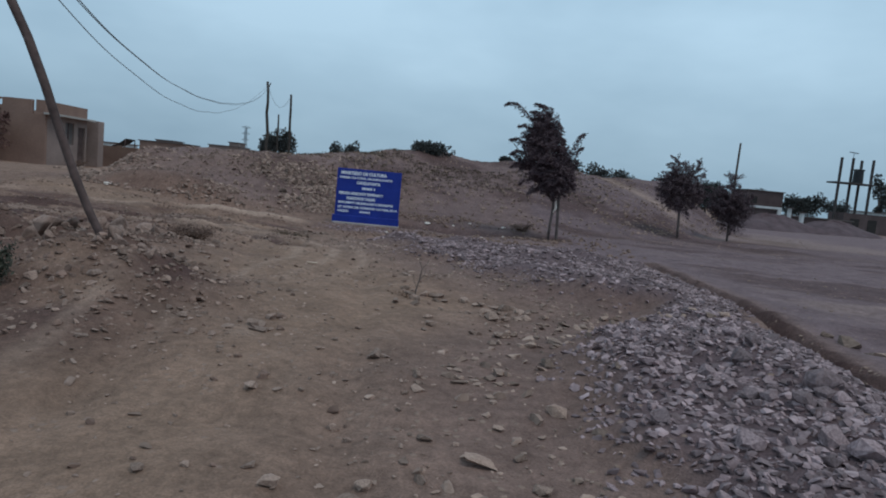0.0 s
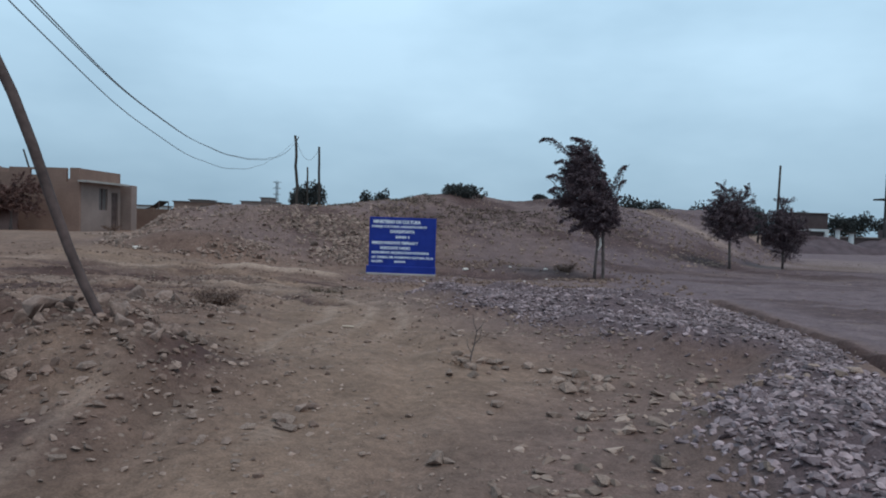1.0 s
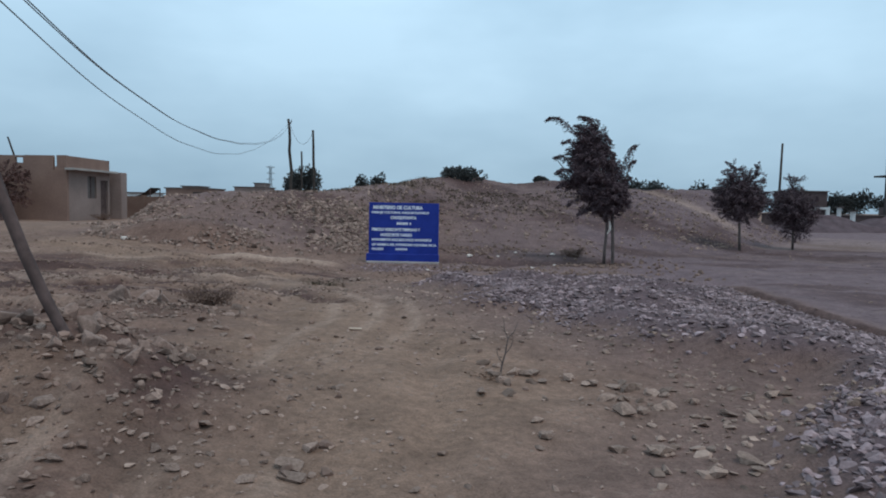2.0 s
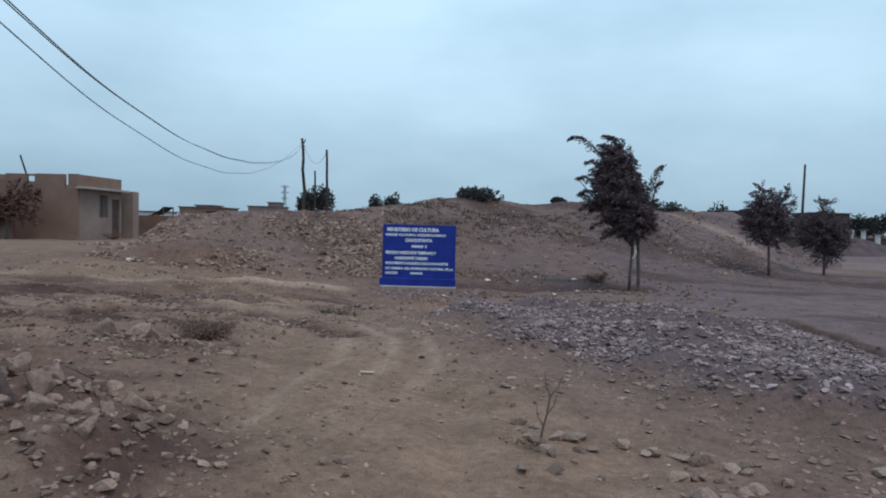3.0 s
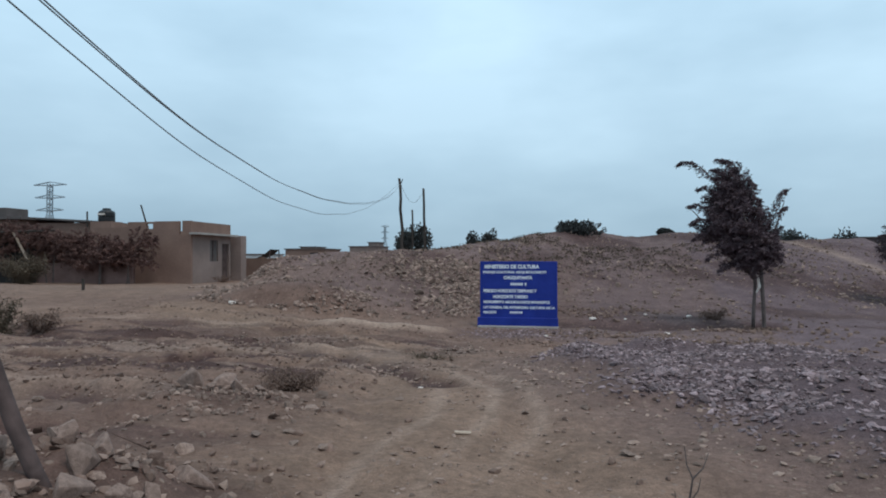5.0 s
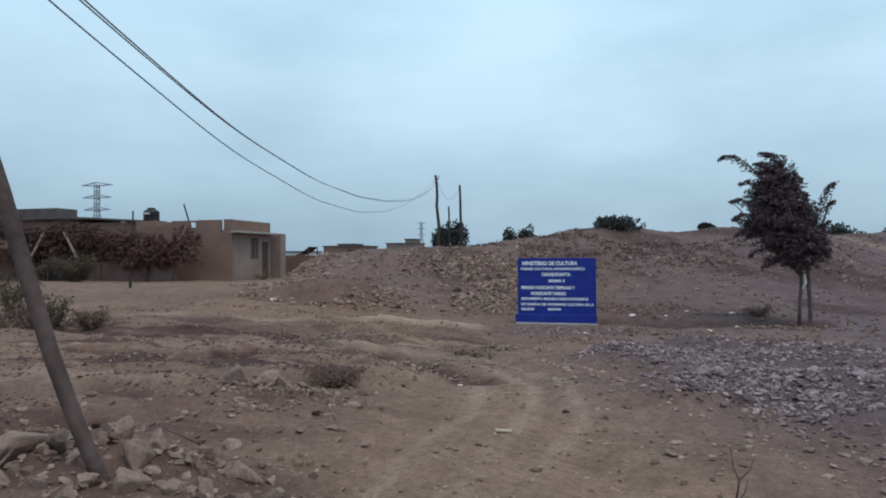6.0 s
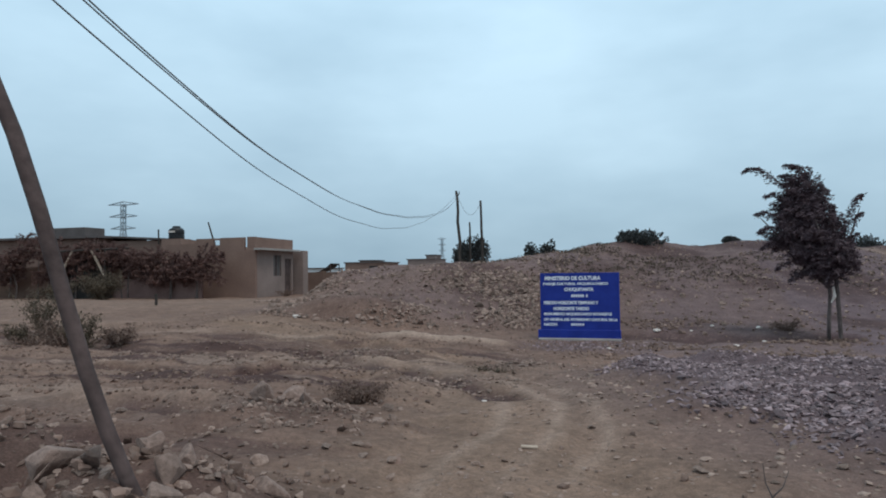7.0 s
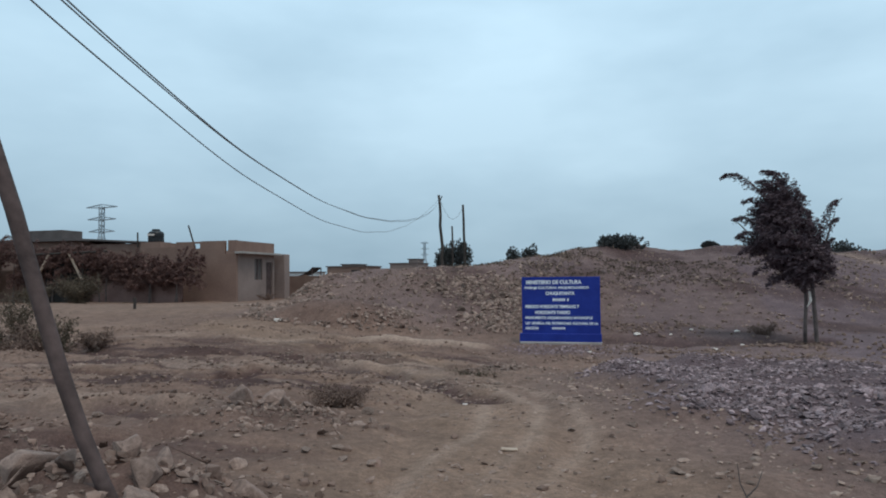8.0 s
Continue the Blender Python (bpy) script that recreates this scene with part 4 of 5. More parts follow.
def build_house():
    """The unfinished one-storey house: a long plain front, a plastered side with window and door, broken parapets."""
    h = base("unfinished_house", -19.1, 44.0, 0.55, "unfinished one-storey adobe coloured house with broken parapets", "house")
    part("front_wall", box(bmesh.new(), -6.3, 0.0, 0.0, 0.2, -0.8, 2.6), M_ADOBE, h, "long plain adobe coloured wall")
    holes = [(2.05, 3.0, 1.05, 2.35), (3.45, 4.3, -0.3, 2.15)]
    part("side_wall", side_wall(None, -0.2, 0.004, 0.2, 4.5, -0.8, 2.6, holes), M_GREYWALL, h, "pale grey plastered side wall")
    win = part("window", box(bmesh.new(), -0.16, -0.10, 2.05, 3.0, 1.05, 2.35), M_CONCRETE, h, "dull brown shuttered window")
    part("frame", box(bmesh.new(), -0.10, -0.06, 2.49, 2.55, 1.05, 2.35), M_WOOD, win)
    part("door", box(bmesh.new(), -0.16, -0.10, 3.45, 4.3, -0.3, 2.15), M_WOOD, h, "dark wooden door")
    part("lintel", box(bmesh.new(), -0.05, 0.5, -0.1, 4.6, 2.6, 2.72, 0.01), M_CEMENT, h, "projecting concrete lintel slab")
    part("parapet", box(bmesh.new(), -0.18, 0.0, 0.18, 4.5, 2.724, 3.38), M_ADOBE, h)
    part("parapet", box(bmesh.new(), -0.55, 0.0, 0.0, 0.176, 2.724, 3.40), M_ADOBE, h)
    part("parapet", box(bmesh.new(), -2.35, -0.75, 0.0, 0.18, 2.604, 3.38), M_ADOBE, h)
    part("parapet", walls_with_hole(bmesh.new(), -4.1, -2.354, 0.02, 0.2, 2.604, 3.36, [(-2.9, -2.45, 2.95, 3.25)]), M_ADOBE, h)
    part("parapet", box(bmesh.new(), -6.3, -4.104, 0.02, 0.2, 2.604, 3.05), M_ADOBE, h)
    part("end_wall", box(bmesh.new(), -0.25, 0.55, 4.9, 5.6, -0.8, 2.7, 0.04), M_GREYWALL, h, "pale rounded end wall")
    part("rear_wall", box(bmesh.new(), -6.3, -0.25, 4.5, 4.7, -0.8, 3.0), M_ADOBE, h)
    part("roof", box(bmesh.new(), -6.2, -0.2, 0.2, 4.5, 2.46, 2.59), M_CEMENT, h)
    part("post", tube(bmesh.new(), [(-3.35, 1.0, 2.55), (-3.6, 1.0, 3.4), (-3.95, 1.0, 4.45)], [0.06, 0.05, 0.045], 6), M_DARKWOOD, h, "slanting dark post on the roof")


build_house()


def mud_wall(x0, x1, y, top, label):
    """A low worn wall with an uneven top."""
    w = base("mud_wall", x0, y, 0.3, label, "wall")
    r = np.random.default_rng(5)
    n = 40
    bm = bmesh.new()
    prof = []
    for i in range(n + 1):
        k = i / n
        z = top - 0.3 + 0.07 * math.sin(9 * k) + 0.06 * r.normal()
        prof.append([bm.verts.new((k * (x1 - x0), d, q)) for d, q in ((-0.16, -0.5), (-0.11, z - 0.05), (-0.03, z), (0.06, z - 0.02), (0.14, z - 0.1), (0.16, -0.5))])
    for a, c in zip(prof, prof[1:]):
        for j in range(5):
            bm.faces.new((a[j], c[j], c[j + 1], a[j + 1]))
    bm.faces.new(prof[0])
    bm.faces.new(prof[-1][::-1])
    part("wall_body", bm, M_MUD, w, smooth=True)


mud_wall(-31.5, -21.8, 42.65, 1.6, "low worn dark brown mud wall under the vines")


def build_compound():
    """The neighbouring plot: a lower wall, a rear block with a tiled edge and a lean-to."""
    w = base("compound_wall", -26.0, 43.2, 0.6, "long low brown plot wall half hidden by dry vines", "wall", rz=-1)
    part("wall_panel", box(bmesh.new(), -17.0, 0.6, 0, 0.22, -0.8, 1.75), M_REDBRICK, w)
    for x in (-13.0, -8.6, -4.3, 0.3):
        part("pier", box(bmesh.new(), x, x + 0.3, -0.05, 0.27, -0.8, 1.95), M_REDBRICK, w)
    b = base("rear_block", -28.0, 47.0, 0.6, "low brown rear building with a sagging dark roof", "house")
    part("wall", box(bmesh.new(), -4.0, 1.3, 0, 4.0, -0.7, 3.5), M_ADOBE, b)
    bm = box(bmesh.new(), -4.3, 0.4, -0.25, 4.2, 3.5, 3.62)
    for v in bm.verts:
        v.co.z += 0.25 - 0.06 * (v.co.x + 4)
    part("roof", bm, M_CONCRETE, b, "dark sagging roof sheet")
    part("post", tube(bmesh.new(), [(-0.1, -0.3, 3.2), (-0.12, -0.3, 4.2)], 0.05, 6), M_DARKWOOD, b)
    c = base("rear_block", -36.0, 46.0, 0.6, "low brown rear building with a flat dark roof", "house")
    part("wall", box(bmesh.new(), -6.4, 3.6, 0, 4.0, -0.7, 3.7), M_ADOBE, c)
    part("roof", box(bmesh.new(), -6.8, 4.0, -0.4, 4.2, 3.704, 3.86), M_CONCRETE, c)
    part("roof_box", box(bmesh.new(), -1.6, 2.3, 0.2, 2.0, 3.864, 4.5, 0.03), M_CONCRETE, c)
    p = base("vine_pergola", -29.5, 41.7, 0.6, "rough pole pergola with pale slanting props under the vines", "pergola")
    for side in (-1, 1):
        part("post", tube(bmesh.new(), [(side * 1.72, 0, -0.5), (side * 1.68, 0, 1.1), (side * 1.72, 0, 2.7)], 0.07, 6), M_DARKWOOD, p)
        part("prop", tube(bmesh.new(), [(side * 1.70, -0.02, 1.1), (side * 1.24, 0, 1.80), (side * 0.70, 0, 2.66)], 0.075, 6), M_BOARD, p, "pale slanting prop")
    for y, z in ((0.0, 2.68), (0.5, 2.72), (0.95, 2.74)):
        part("rail", tube(bmesh.new(), [(-3.0, y, z - 0.06), (0.0, y, z), (2.6, y, z + 0.05)], 0.06, 6), M_DARKWOOD, p)
    # dark sheet added for the shaded hollow between the props
    part("shade_panel", box(bmesh.new(), -1.6, 1.6, 0.62, 0.68, -0.5, 2.6), M_DARK, p, "dark panel in place of the shaded hollow under the vines")


build_compound()


def build_tank():
    t = base("water_tank", -26.85, 46.9, 3.7, "black plastic water tank on a rooftop stand", "water tank")
    part("stand", box(bmesh.new(), -0.75, 0.75, -0.55, 0.55, -1.0, 0.42), M_ADOBE, t, "brown masonry stand")
    prof = [(0.48, 0.42), (0.5, 0.5), (0.5, 0.72), (0.47, 0.74), (0.5, 0.78), (0.5, 1.0), (0.44, 1.1), (0.26, 1.2), (0.24, 1.29), (0.0, 1.31)]
    bm = bmesh.new()
    rings = [[bm.verts.new((r * math.cos(a), r * math.sin(a), z)) for a in (2 * math.pi * k / 20 for k in range(20))] for r, z in prof]
    for a, c in zip(rings, rings[1:]):
        for k in range(20):
            bm.faces.new((a[k], a[(k + 1) % 20], c[(k + 1) % 20], c[k]))
    bm.faces.new(rings[0][::-1])
    part("body", bm, M_TANK, t, smooth=False)
    part("label", box(bmesh.new(), -0.26, 0.26, -0.515, -0.5, 0.84, 0.96), M_PAPER, t, "pale label patch")


build_tank()


def far_house(x, y, w, d, z0, z1, label, mat, windows=(), name="house"):
    h = base(name, x, y, z0, label, "house", "distant houses")
    t = z1 - z0
    part("wall", box(bmesh.new(), 0, w, 0, d, -1.0, t - 0.12), mat, h)
    part("roof", box(bmesh.new(), -0.15, w + 0.15, -0.15, d + 0.15, t - 0.12, t), M_CONCRETE, h)
    for a, c, lo, hi in windows:
        opening("window", a, c, lo, hi, -0.01, h)
    return h


far_house(-31.9, 85, 5.2, 5, 0.6, 3.1, "low brown house behind the mound", M_ADOBE, [(3.2, 4.4, 1.2, 2.0)])
far_house(-30.2, 85.6, 2.0, 3, 0.6, 3.35, "low brown rooftop room behind the mound", M_ADOBE)
far_house(-28.9, 100, 4.3, 5, 0.6, 3.7, "low grey house behind the mound", M_GREYWALL)
far_house(-26.4, 101, 1.4, 3, 0.6, 4.3, "small grey rooftop room behind the mound", M_GREYWALL)
far_house(-34.2, 78.0, 3.4, 4, 0.6, 2.4, "low white shed beside the brick fence", M_LIME)
f = base("brick_fence", -19.9, 54.0, 0.7, "low dark red brick fence beside the house", "fence")
part("wall", box(bmesh.new(), -1.9, 4.2, 0, 0.2, -0.8, 1.12), M_REDBRICK, f)
for x in (-1.9, 0.1, 2.1, 4.0):
    part("pier", box(bmesh.new(), x, x + 0.26, -0.04, 0.24, -0.8, 1.2), M_REDBRICK, f)
tp = base("tarpaulin_shelter", -25.4, 66.0, 0.7, "dark sagging tarpaulin shelter behind the fence", "shelter")
bm = bmesh.new()
bmesh.ops.create_grid(bm, x_segments=8, y_segments=4, size=1)
for v in bm.verts:
    v.co = Vector((v.co.x * 1.1, v.co.y * 1.0, 1.15 + 0.2 * (v.co.x + 1) ** 2 - 0.1 * (1 - v.co.x ** 2)))
part("sheet", bm, M_DARK, tp)
for sx, top in ((-1.05, 1.15), (1.05, 1.9)):
    for sy in (-0.95, 0.95):
        part("post", tube(bmesh.new(), [(sx, sy, -0.6), (sx, sy, top)], 0.05, 6), M_WOOD, tp)


# ---- pylons ----
def pylon(x, y, top, half, label, thick=0.008, reach=1.0):
    z = 0.5
    h = top - z
    p = base("transmission_pylon", x, y, z, label, "pylon", "distant pylons")
    r = thick * h
    wide = lambda k: half * (1 - 0.82 * min(1, k / 0.62)) if k < 0.62 else half * 0.18
    for sx in (-1, 1):
        for sy in (-1, 1):
            part("leg", tube(bmesh.new(), [(sx * wide(k), sy * wide(k), k * h) for k in (0, 0.3, 0.62, 1.0)], r, 4), M_STEEL, p)
    bm = bmesh.new()
    ks = [0, 0.12, 0.24, 0.35, 0.45, 0.54, 0.62, 0.7, 0.78, 0.86, 0.94, 1.0]
    for a, c in zip(ks, ks[1:]):
        for s in (-1, 1):
            tube(bm, [(-wide(a), s * wide(a), a * h), (wide(c), s * wide(c), c * h)], r * 0.6, 4)
            tube(bm, [(wide(a), s * wide(a), a * h), (-wide(c), s * wide(c), c * h)], r * 0.6, 4)
    part("lattice", bm, M_STEEL, p)
    for k, w in ((0.66, 0.20 * reach), (0.82, 0.22 * reach), (0.98, 0.24 * reach)):
        bm = bmesh.new()
        for s in (-1, 1):
            tube(bm, [(0, s * 0.3, k * h), (w * h, 0, k * h + 0.01 * h)], r * 0.9, 4)
            tube(bm, [(0, s * 0.3, k * h), (-w * h, 0, k * h + 0.01 * h)], r * 0.9, 4)
            tube(bm, [(0, s * 0.3, k * h + 0.045 * h), (w * h, 0, k * h + 0.01 * h)], r * 0.8, 4)
            tube(bm, [(0, s * 0.3, k * h + 0.045 * h), (-w * h, 0, k * h + 0.01 * h)], r * 0.8, 4)
        part("crossarm", bm, M_STEEL, p)


pylon(-221.3, 260, 35.0, 4.2, "grey lattice transmission pylon far behind the houses")
pylon(-81.2, 300, 17.2, 2.2, "small grey lattice transmission pylon in the distance", 0.007, 0.5)


# ---- right-hand distance: water tower, walls, mast, heaps ----
def build_tower():
    t = base("water_tower", 50.2, 80.0, 0.2, "unfinished concrete tower frame holding a dark water tank", "water tower")
    for x, y, top in ((-2.0, 0, 8.2), (0.05, 1.2, 8.35), (1.06, 1.2, 8.15), (1.62, 0, 8.2)):
        part("column", box(bmesh.new(), x - 0.115, x + 0.115, y - 0.115, y + 0.115, -0.5, top, 0.02), M_TOWER, t)
    part("platform", box(bmesh.new(), -2.5, 2.1, -0.3, 1.5, 5.32, 5.5, 0.02), M_TOWER, t)
    bm = bmesh.new()
    bmesh.ops.create_cone(bm, cap_ends=True, segments=16, radius1=0.55, radius2=0.5, depth=1.4, matrix=Matrix.Translation((0.5, 0.6, 6.22)))
    part("tank", bm, M_TANK, t)
    part("lid", box(bmesh.new(), 0.05, 0.95, 0.2, 1.0, 6.92, 7.08, 0.03), M_TANK, t)
    part("aerial", tube(bmesh.new(), [(0.0, 1.2, 8.3), (0.0, 1.2, 9.0)], 0.04, 6), M_STEEL, t)
    part("aerial", tube(bmesh.new(), [(-0.5, 1.2, 8.98), (0.5, 1.2, 8.9)], 0.07, 6), M_STEEL, t)
    part("lower_room", walls_with_hole(bmesh.new(), -1.2, 5.0, -0.6, 2.4, -0.5, 2.1, []), M_FARWALL, t)
    for a in (-0.4, 1.6):
        opening("doorway", a, a + 1.0, -0.2, 1.5, -0.64, t)


build_tower()
m = base("tall_mast", 29.3, 63.9, zat(29.3, 63.9), "tall straight dark wooden mast behind the young trees", "mast")
part("shaft", tube(bmesh.new(), [(-0.02, 0, -0.3), (0, 0, 3.5), (0.05, 0, 7.27 - zat(29.3, 63.9))], [0.11, 0.10, 0.08], 8), M_DARKWOOD, m, smooth=True)
for k, (x, y, w, z1, mat, label) in enumerate([(36.2, 74, 2.6, 1.9, M_FARWALL, "low brown wall with a whitewashed coping across the plain"), (38.85, 72, 0.22, 2.2, M_LIME, "white painted gatepost"), (39.85, 71.5, 0.28, 1.85, M_LIME, "white painted gatepost"),
                                               (34.0, 77, 14.5, 1.45, M_FARWALL, "long low brown wall across the plain"), (30.5, 82, 3.4, 4.0, M_FARWALL, "low brown house across the plain"), (55.3, 84, 20.0, 2.2, M_FARWALL, "long low brown wall across the plain"), (54.0, 86, 9.0, 2.75, M_LIME, "whitewashed wall top across the plain")]):
    w_ob = far_house(x, y, w, 0.4 if k != 4 else 4, 0.1, z1, label, mat, name="low_wall" if k != 4 else "house")
    if k == 0:
        part("coping", box(bmesh.new(), -0.2, 2.8, -0.2, 0.6, 1.804, 2.02), M_LIME, w_ob, "whitewashed coping")
        part("post", box(bmesh.new(), 2.4, 2.75, -0.26, 0.0, -0.4, 1.8), M_LIME, w_ob, "whitewashed post")


def heap(x, y, rx, ry, h, label, name="earth_heap", mat=None, seed=0):
    """A loose conical heap with an uneven foot."""
    b = base(name, x, y, zat(x, y) - 0.05, label, "heap")
    bm = bmesh.new()
    rings = []
    for i in range(9):
        k = i / 8
        ring = []
        for j in range(28):
            a = 2 * math.pi * j / 28
            q = (1 - k) * (1 + 0.12 * math.sin(3 * a + seed) + 0.07 * math.sin(7 * a + 2 * seed))
            ring.append(bm.verts.new((rx * q * math.cos(a), ry * q * math.sin(a), h * (1 - (1 - k) ** 1.5) * (1 + 0.10 * math.sin(2 * a + seed)) + 0.07 * h * math.sin(5 * a + 9 * k + seed) + 0.05 * h * math.sin(11 * a + 5 * k))))
        rings.append(ring)
    for a, c in zip(rings, rings[1:]):
        for j in range(28):
            bm.faces.new((a[j], a[(j + 1) % 28], c[(j + 1) % 28], c[j]))
    part("heap_body", bm, mat or M_CONCRETE, b, smooth=True)


far_house(42.9, 90, 4.6, 4, 0.2, 4.25, "low dark flat-roofed house across the plain", M_FARWALL, [(0.5, 1.3, 2.3, 3.2)])
for k, (x, top, w) in enumerate([(41.3, 4.9, 3.2), (48.2, 4.6, 2.6), (51.6, 4.2, 3.4), (54.6, 4.7, 3.6), (58.0, 4.0, 3.2)]):
    far_tree(x, 95.0 + 1.5 * (k % 2), top, w, 160 + k, "dark broad tree beyond the low walls of the plain", "tree", 0.5)
heap(39.8, 66.0, 4.2, 2.8, 1.2, "dark purple brown heap of earth on the plain", mat=M_HEAP, seed=1)
heap(31.6, 62.0, 5.4, 3.0, 1.25, "low dark brown heap of earth on the plain", mat=M_HEAP, seed=2)


# ---- small plants and litter ----
def twigs(name, x, y, height, width, count, label, seed, mat=M_TWIG, r=0.006, leaf=0, size=0.075):
    rr = np.random.default_rng(seed)
    b = base(name, x, y, zat(x, y) - 0.03, label, "plant")
    stems = []
    for _ in range(count):
        a, o = rr.random() * 6.283, width * (0.3 + 0.7 * rr.random())
        hh = height * (0.5 + 0.5 * rr.random())
        s = [(0, 0, 0)]
        for k in (0.35, 0.7, 1.0):
            s.append((o * k * math.cos(a) + rr.normal() * 0.03 * width, o * k * math.sin(a) + rr.normal() * 0.03 * width, hh * k ** 0.85))
        stems.append(np.array(s))
        part("stem", tube(bmesh.new(), s, [r, r * 0.85, r * 0.6, r * 0.3], 5), mat, b)
    if leaf:
        pts = []
        for _ in range(leaf):
            line, k = stems[rr.integers(len(stems))], 3 * (0.12 + 0.88 * rr.random() ** 0.9)
            q = np.array([np.interp(k, range(4), line[:, j]) for j in range(3)]) + rr.normal(size=3) * (width * 0.11, width * 0.11, height * 0.09)
            pts.append((q[0], q[1], max(q[2], 0.02)))
        me = leaf_mesh(pts, size, (0, 0, 0.4), seed, 3.0)
        me.materials.append(mat)
        ob = new("foliage", me)
        ob.parent = b
    return b


sap = base("sapling", 3.05, 13.1, zat(3.05, 13.1) - 0.03, "thin bare grey forked sapling growing in the track", "plant")
part("stem", tube(bmesh.new(), [(-0.03, 0, 0), (-0.015, 0, 0.1), (0.01, 0, 0.2), (0.03, 0, 0.33)], [0.009, 0.007, 0.006, 0.005], 6), M_BARK, sap)
for shoot in ([(0.03, 0, 0.33), (0.0, 0.01, 0.4), (-0.01, 0.01, 0.5)], [(0.03, 0, 0.33), (0.08, -0.01, 0.39), (0.11, 0, 0.47)], [(0.012, 0, 0.2), (0.06, 0.02, 0.26), (0.075, 0.02, 0.33)], [(-0.01, 0, 0.12), (-0.05, 0.02, 0.18), (-0.06, 0.02, 0.25)]):
    part("branch", tube(bmesh.new(), shoot, [0.005, 0.0035, 0.002], 5), M_BARK, sap)
twigs("dry_bush", -0.72, 16.5, 0.24, 0.42, 34, "low dry dark brown bush among the stones", 4, M_BRUSH, 0.006, 3200, 0.035)
twigs("dry_bush", 2.9, 12.95, 0.09, 0.22, 8, "flat dry brown weed beside the sapling", 5, M_TWIG, 0.004, 90, 0.04)
for k, (x, y, tall, wide) in enumerate([(-9.6, 22.6, 0.5, 0.6), (-10.5, 22.4, 0.95, 0.6), (-11.6, 22.8, 0.75, 0.8), (-13.1, 23.6, 1.25, 0.8), (-11.0, 21.8, 0.45, 0.8), (-12.4, 22.6, 0.6, 0.7)]):
    twigs("dry_bush", x, y, tall, wide, 22, "ragged dry olive bush beside the track", 300 + k, M_OLIVE if k % 2 else M_BRUSH, 0.009, 1900, 0.075)
twigs("shrub", -25.6, 39.0, 1.5, 1.35, 30, "sprawling olive shrub in front of the mud wall", 330, M_OLIVE, 0.014, 6500, 0.11)
twigs("shrub", -28.0, 38.6, 1.1, 1.0, 24, "low olive shrub in front of the mud wall", 331, M_OLIVE, 0.014, 4000, 0.11)
twigs("dry_bush", 6.35, 28.9, 0.34, 0.5, 20, "dark dry brushwood at the foot of the mound", 9, M_BRUSH, 0.008, 1500, 0.05)
twigs("dry_bush", 7.1, 27.7, 0.16, 0.5, 16, "dark dry weeds at the foot of the young tree", 14, M_BRUSH, 0.006, 900, 0.05)
twigs("dry_bush", 0.1, 20.3, 0.14, 0.5, 16, "flat dry weed on the bank of the track", 10, M_OLIVE, 0.004, 500, 0.04)


def vine(x, y, z0, z1, w, seed, label):
    t = base("vine_shrub", x, y, zat(x, y), label, "shrub", "vines along the plot wall")
    rr = np.random.default_rng(seed)
    for k in range(2):
        part("stem", tube(bmesh.new(), [(q := rr.normal() * w * 0.2, 0, -0.1), (q + rr.normal() * 0.08, 0, 0.8), (q + rr.normal() * 0.15, 0, z0 + 0.4)], [0.05, 0.04, 0.02], 6), M_BARK, t)
    lobes = [((rr.random() - 0.5) * w, (rr.random() - 0.5) * 0.7, 0.9 + 0.5 * rr.random() + (z1 - 1.1) * rr.random() ** 0.8, w * (0.1 + 0.12 * rr.random()), 0.4, 0.22 + 0.25 * rr.random(), 13) for _ in range(16)]
    me = leaf_mesh(sprays(lobes, seed, (0, 0, -0.6), 62, 0.5), 0.105, (0, 0, -0.5), seed, 2.2)
    me.materials.append(M_REDLEAF)
    ob = new("crown", me)
    ob.parent = t


for k, (x, z0, z1, w) in enumerate([(-21.7, 1.3, 2.2, 2.2), (-23.6, 1.0, 2.3, 2.8), (-26.0, 1.3, 2.4, 3.0), (-28.4, 1.5, 3.0, 3.2), (-30.6, 1.3, 3.1, 3.0), (-32.8, 2.4, 3.3, 2.6), (-35.4, 1.2, 3.0, 2.6), (-37.8, 0.6, 2.6, 3.0), (-40.5, 0.5, 2.6, 3.4)]):
    vine(x, 42.2, z0, z1, w, 70 + k, "dry reddish vine shrub hanging over the plot wall")

twigs("shrub", -0.27, 10.85, 0.40, 0.2, 16, "small dark green shrub beside the stone heap", 12, M_GREEN, 0.007, 3000, 0.045)
twigs("dry_bush", -18.3, 46.2, 0.45, 0.7, 18, "low dark dry weeds at the foot of the house wall", 15, M_BRUSH, 0.01, 900, 0.07)
s = base("short_stake", -14.87, 30.34, zat(-14.87, 30.34) - 0.1, "short dark wooden stake in the open ground", "stake")
part("shaft", tube(bmesh.new(), [(0, 0, 0), (0.01, 0, 0.25), (0.0, 0, 0.52)], [0.06, 0.055, 0.05], 7), M_DARKWOOD, s)


def litter(x, y, s, seed, label="crumpled scrap of white litter on the ground"):
    rr = np.random.default_rng(seed)
    bm = bmesh.new()
    bmesh.ops.create_icosphere(bm, subdivisions=2, radius=s)
    for v in bm.verts:
        v.co *= 0.75 + 0.5 * rr.random()
        v.co.z *= 0.45
    ob = new("litter", mesh_from("litter", bm, M_PAPER))
    ob.matrix_basis = pose(x, y, zat(x, y) + 0.25 * s, 0, 0, rr.random() * 360)
    tagged(ob, label, "litter", "scattered litter")


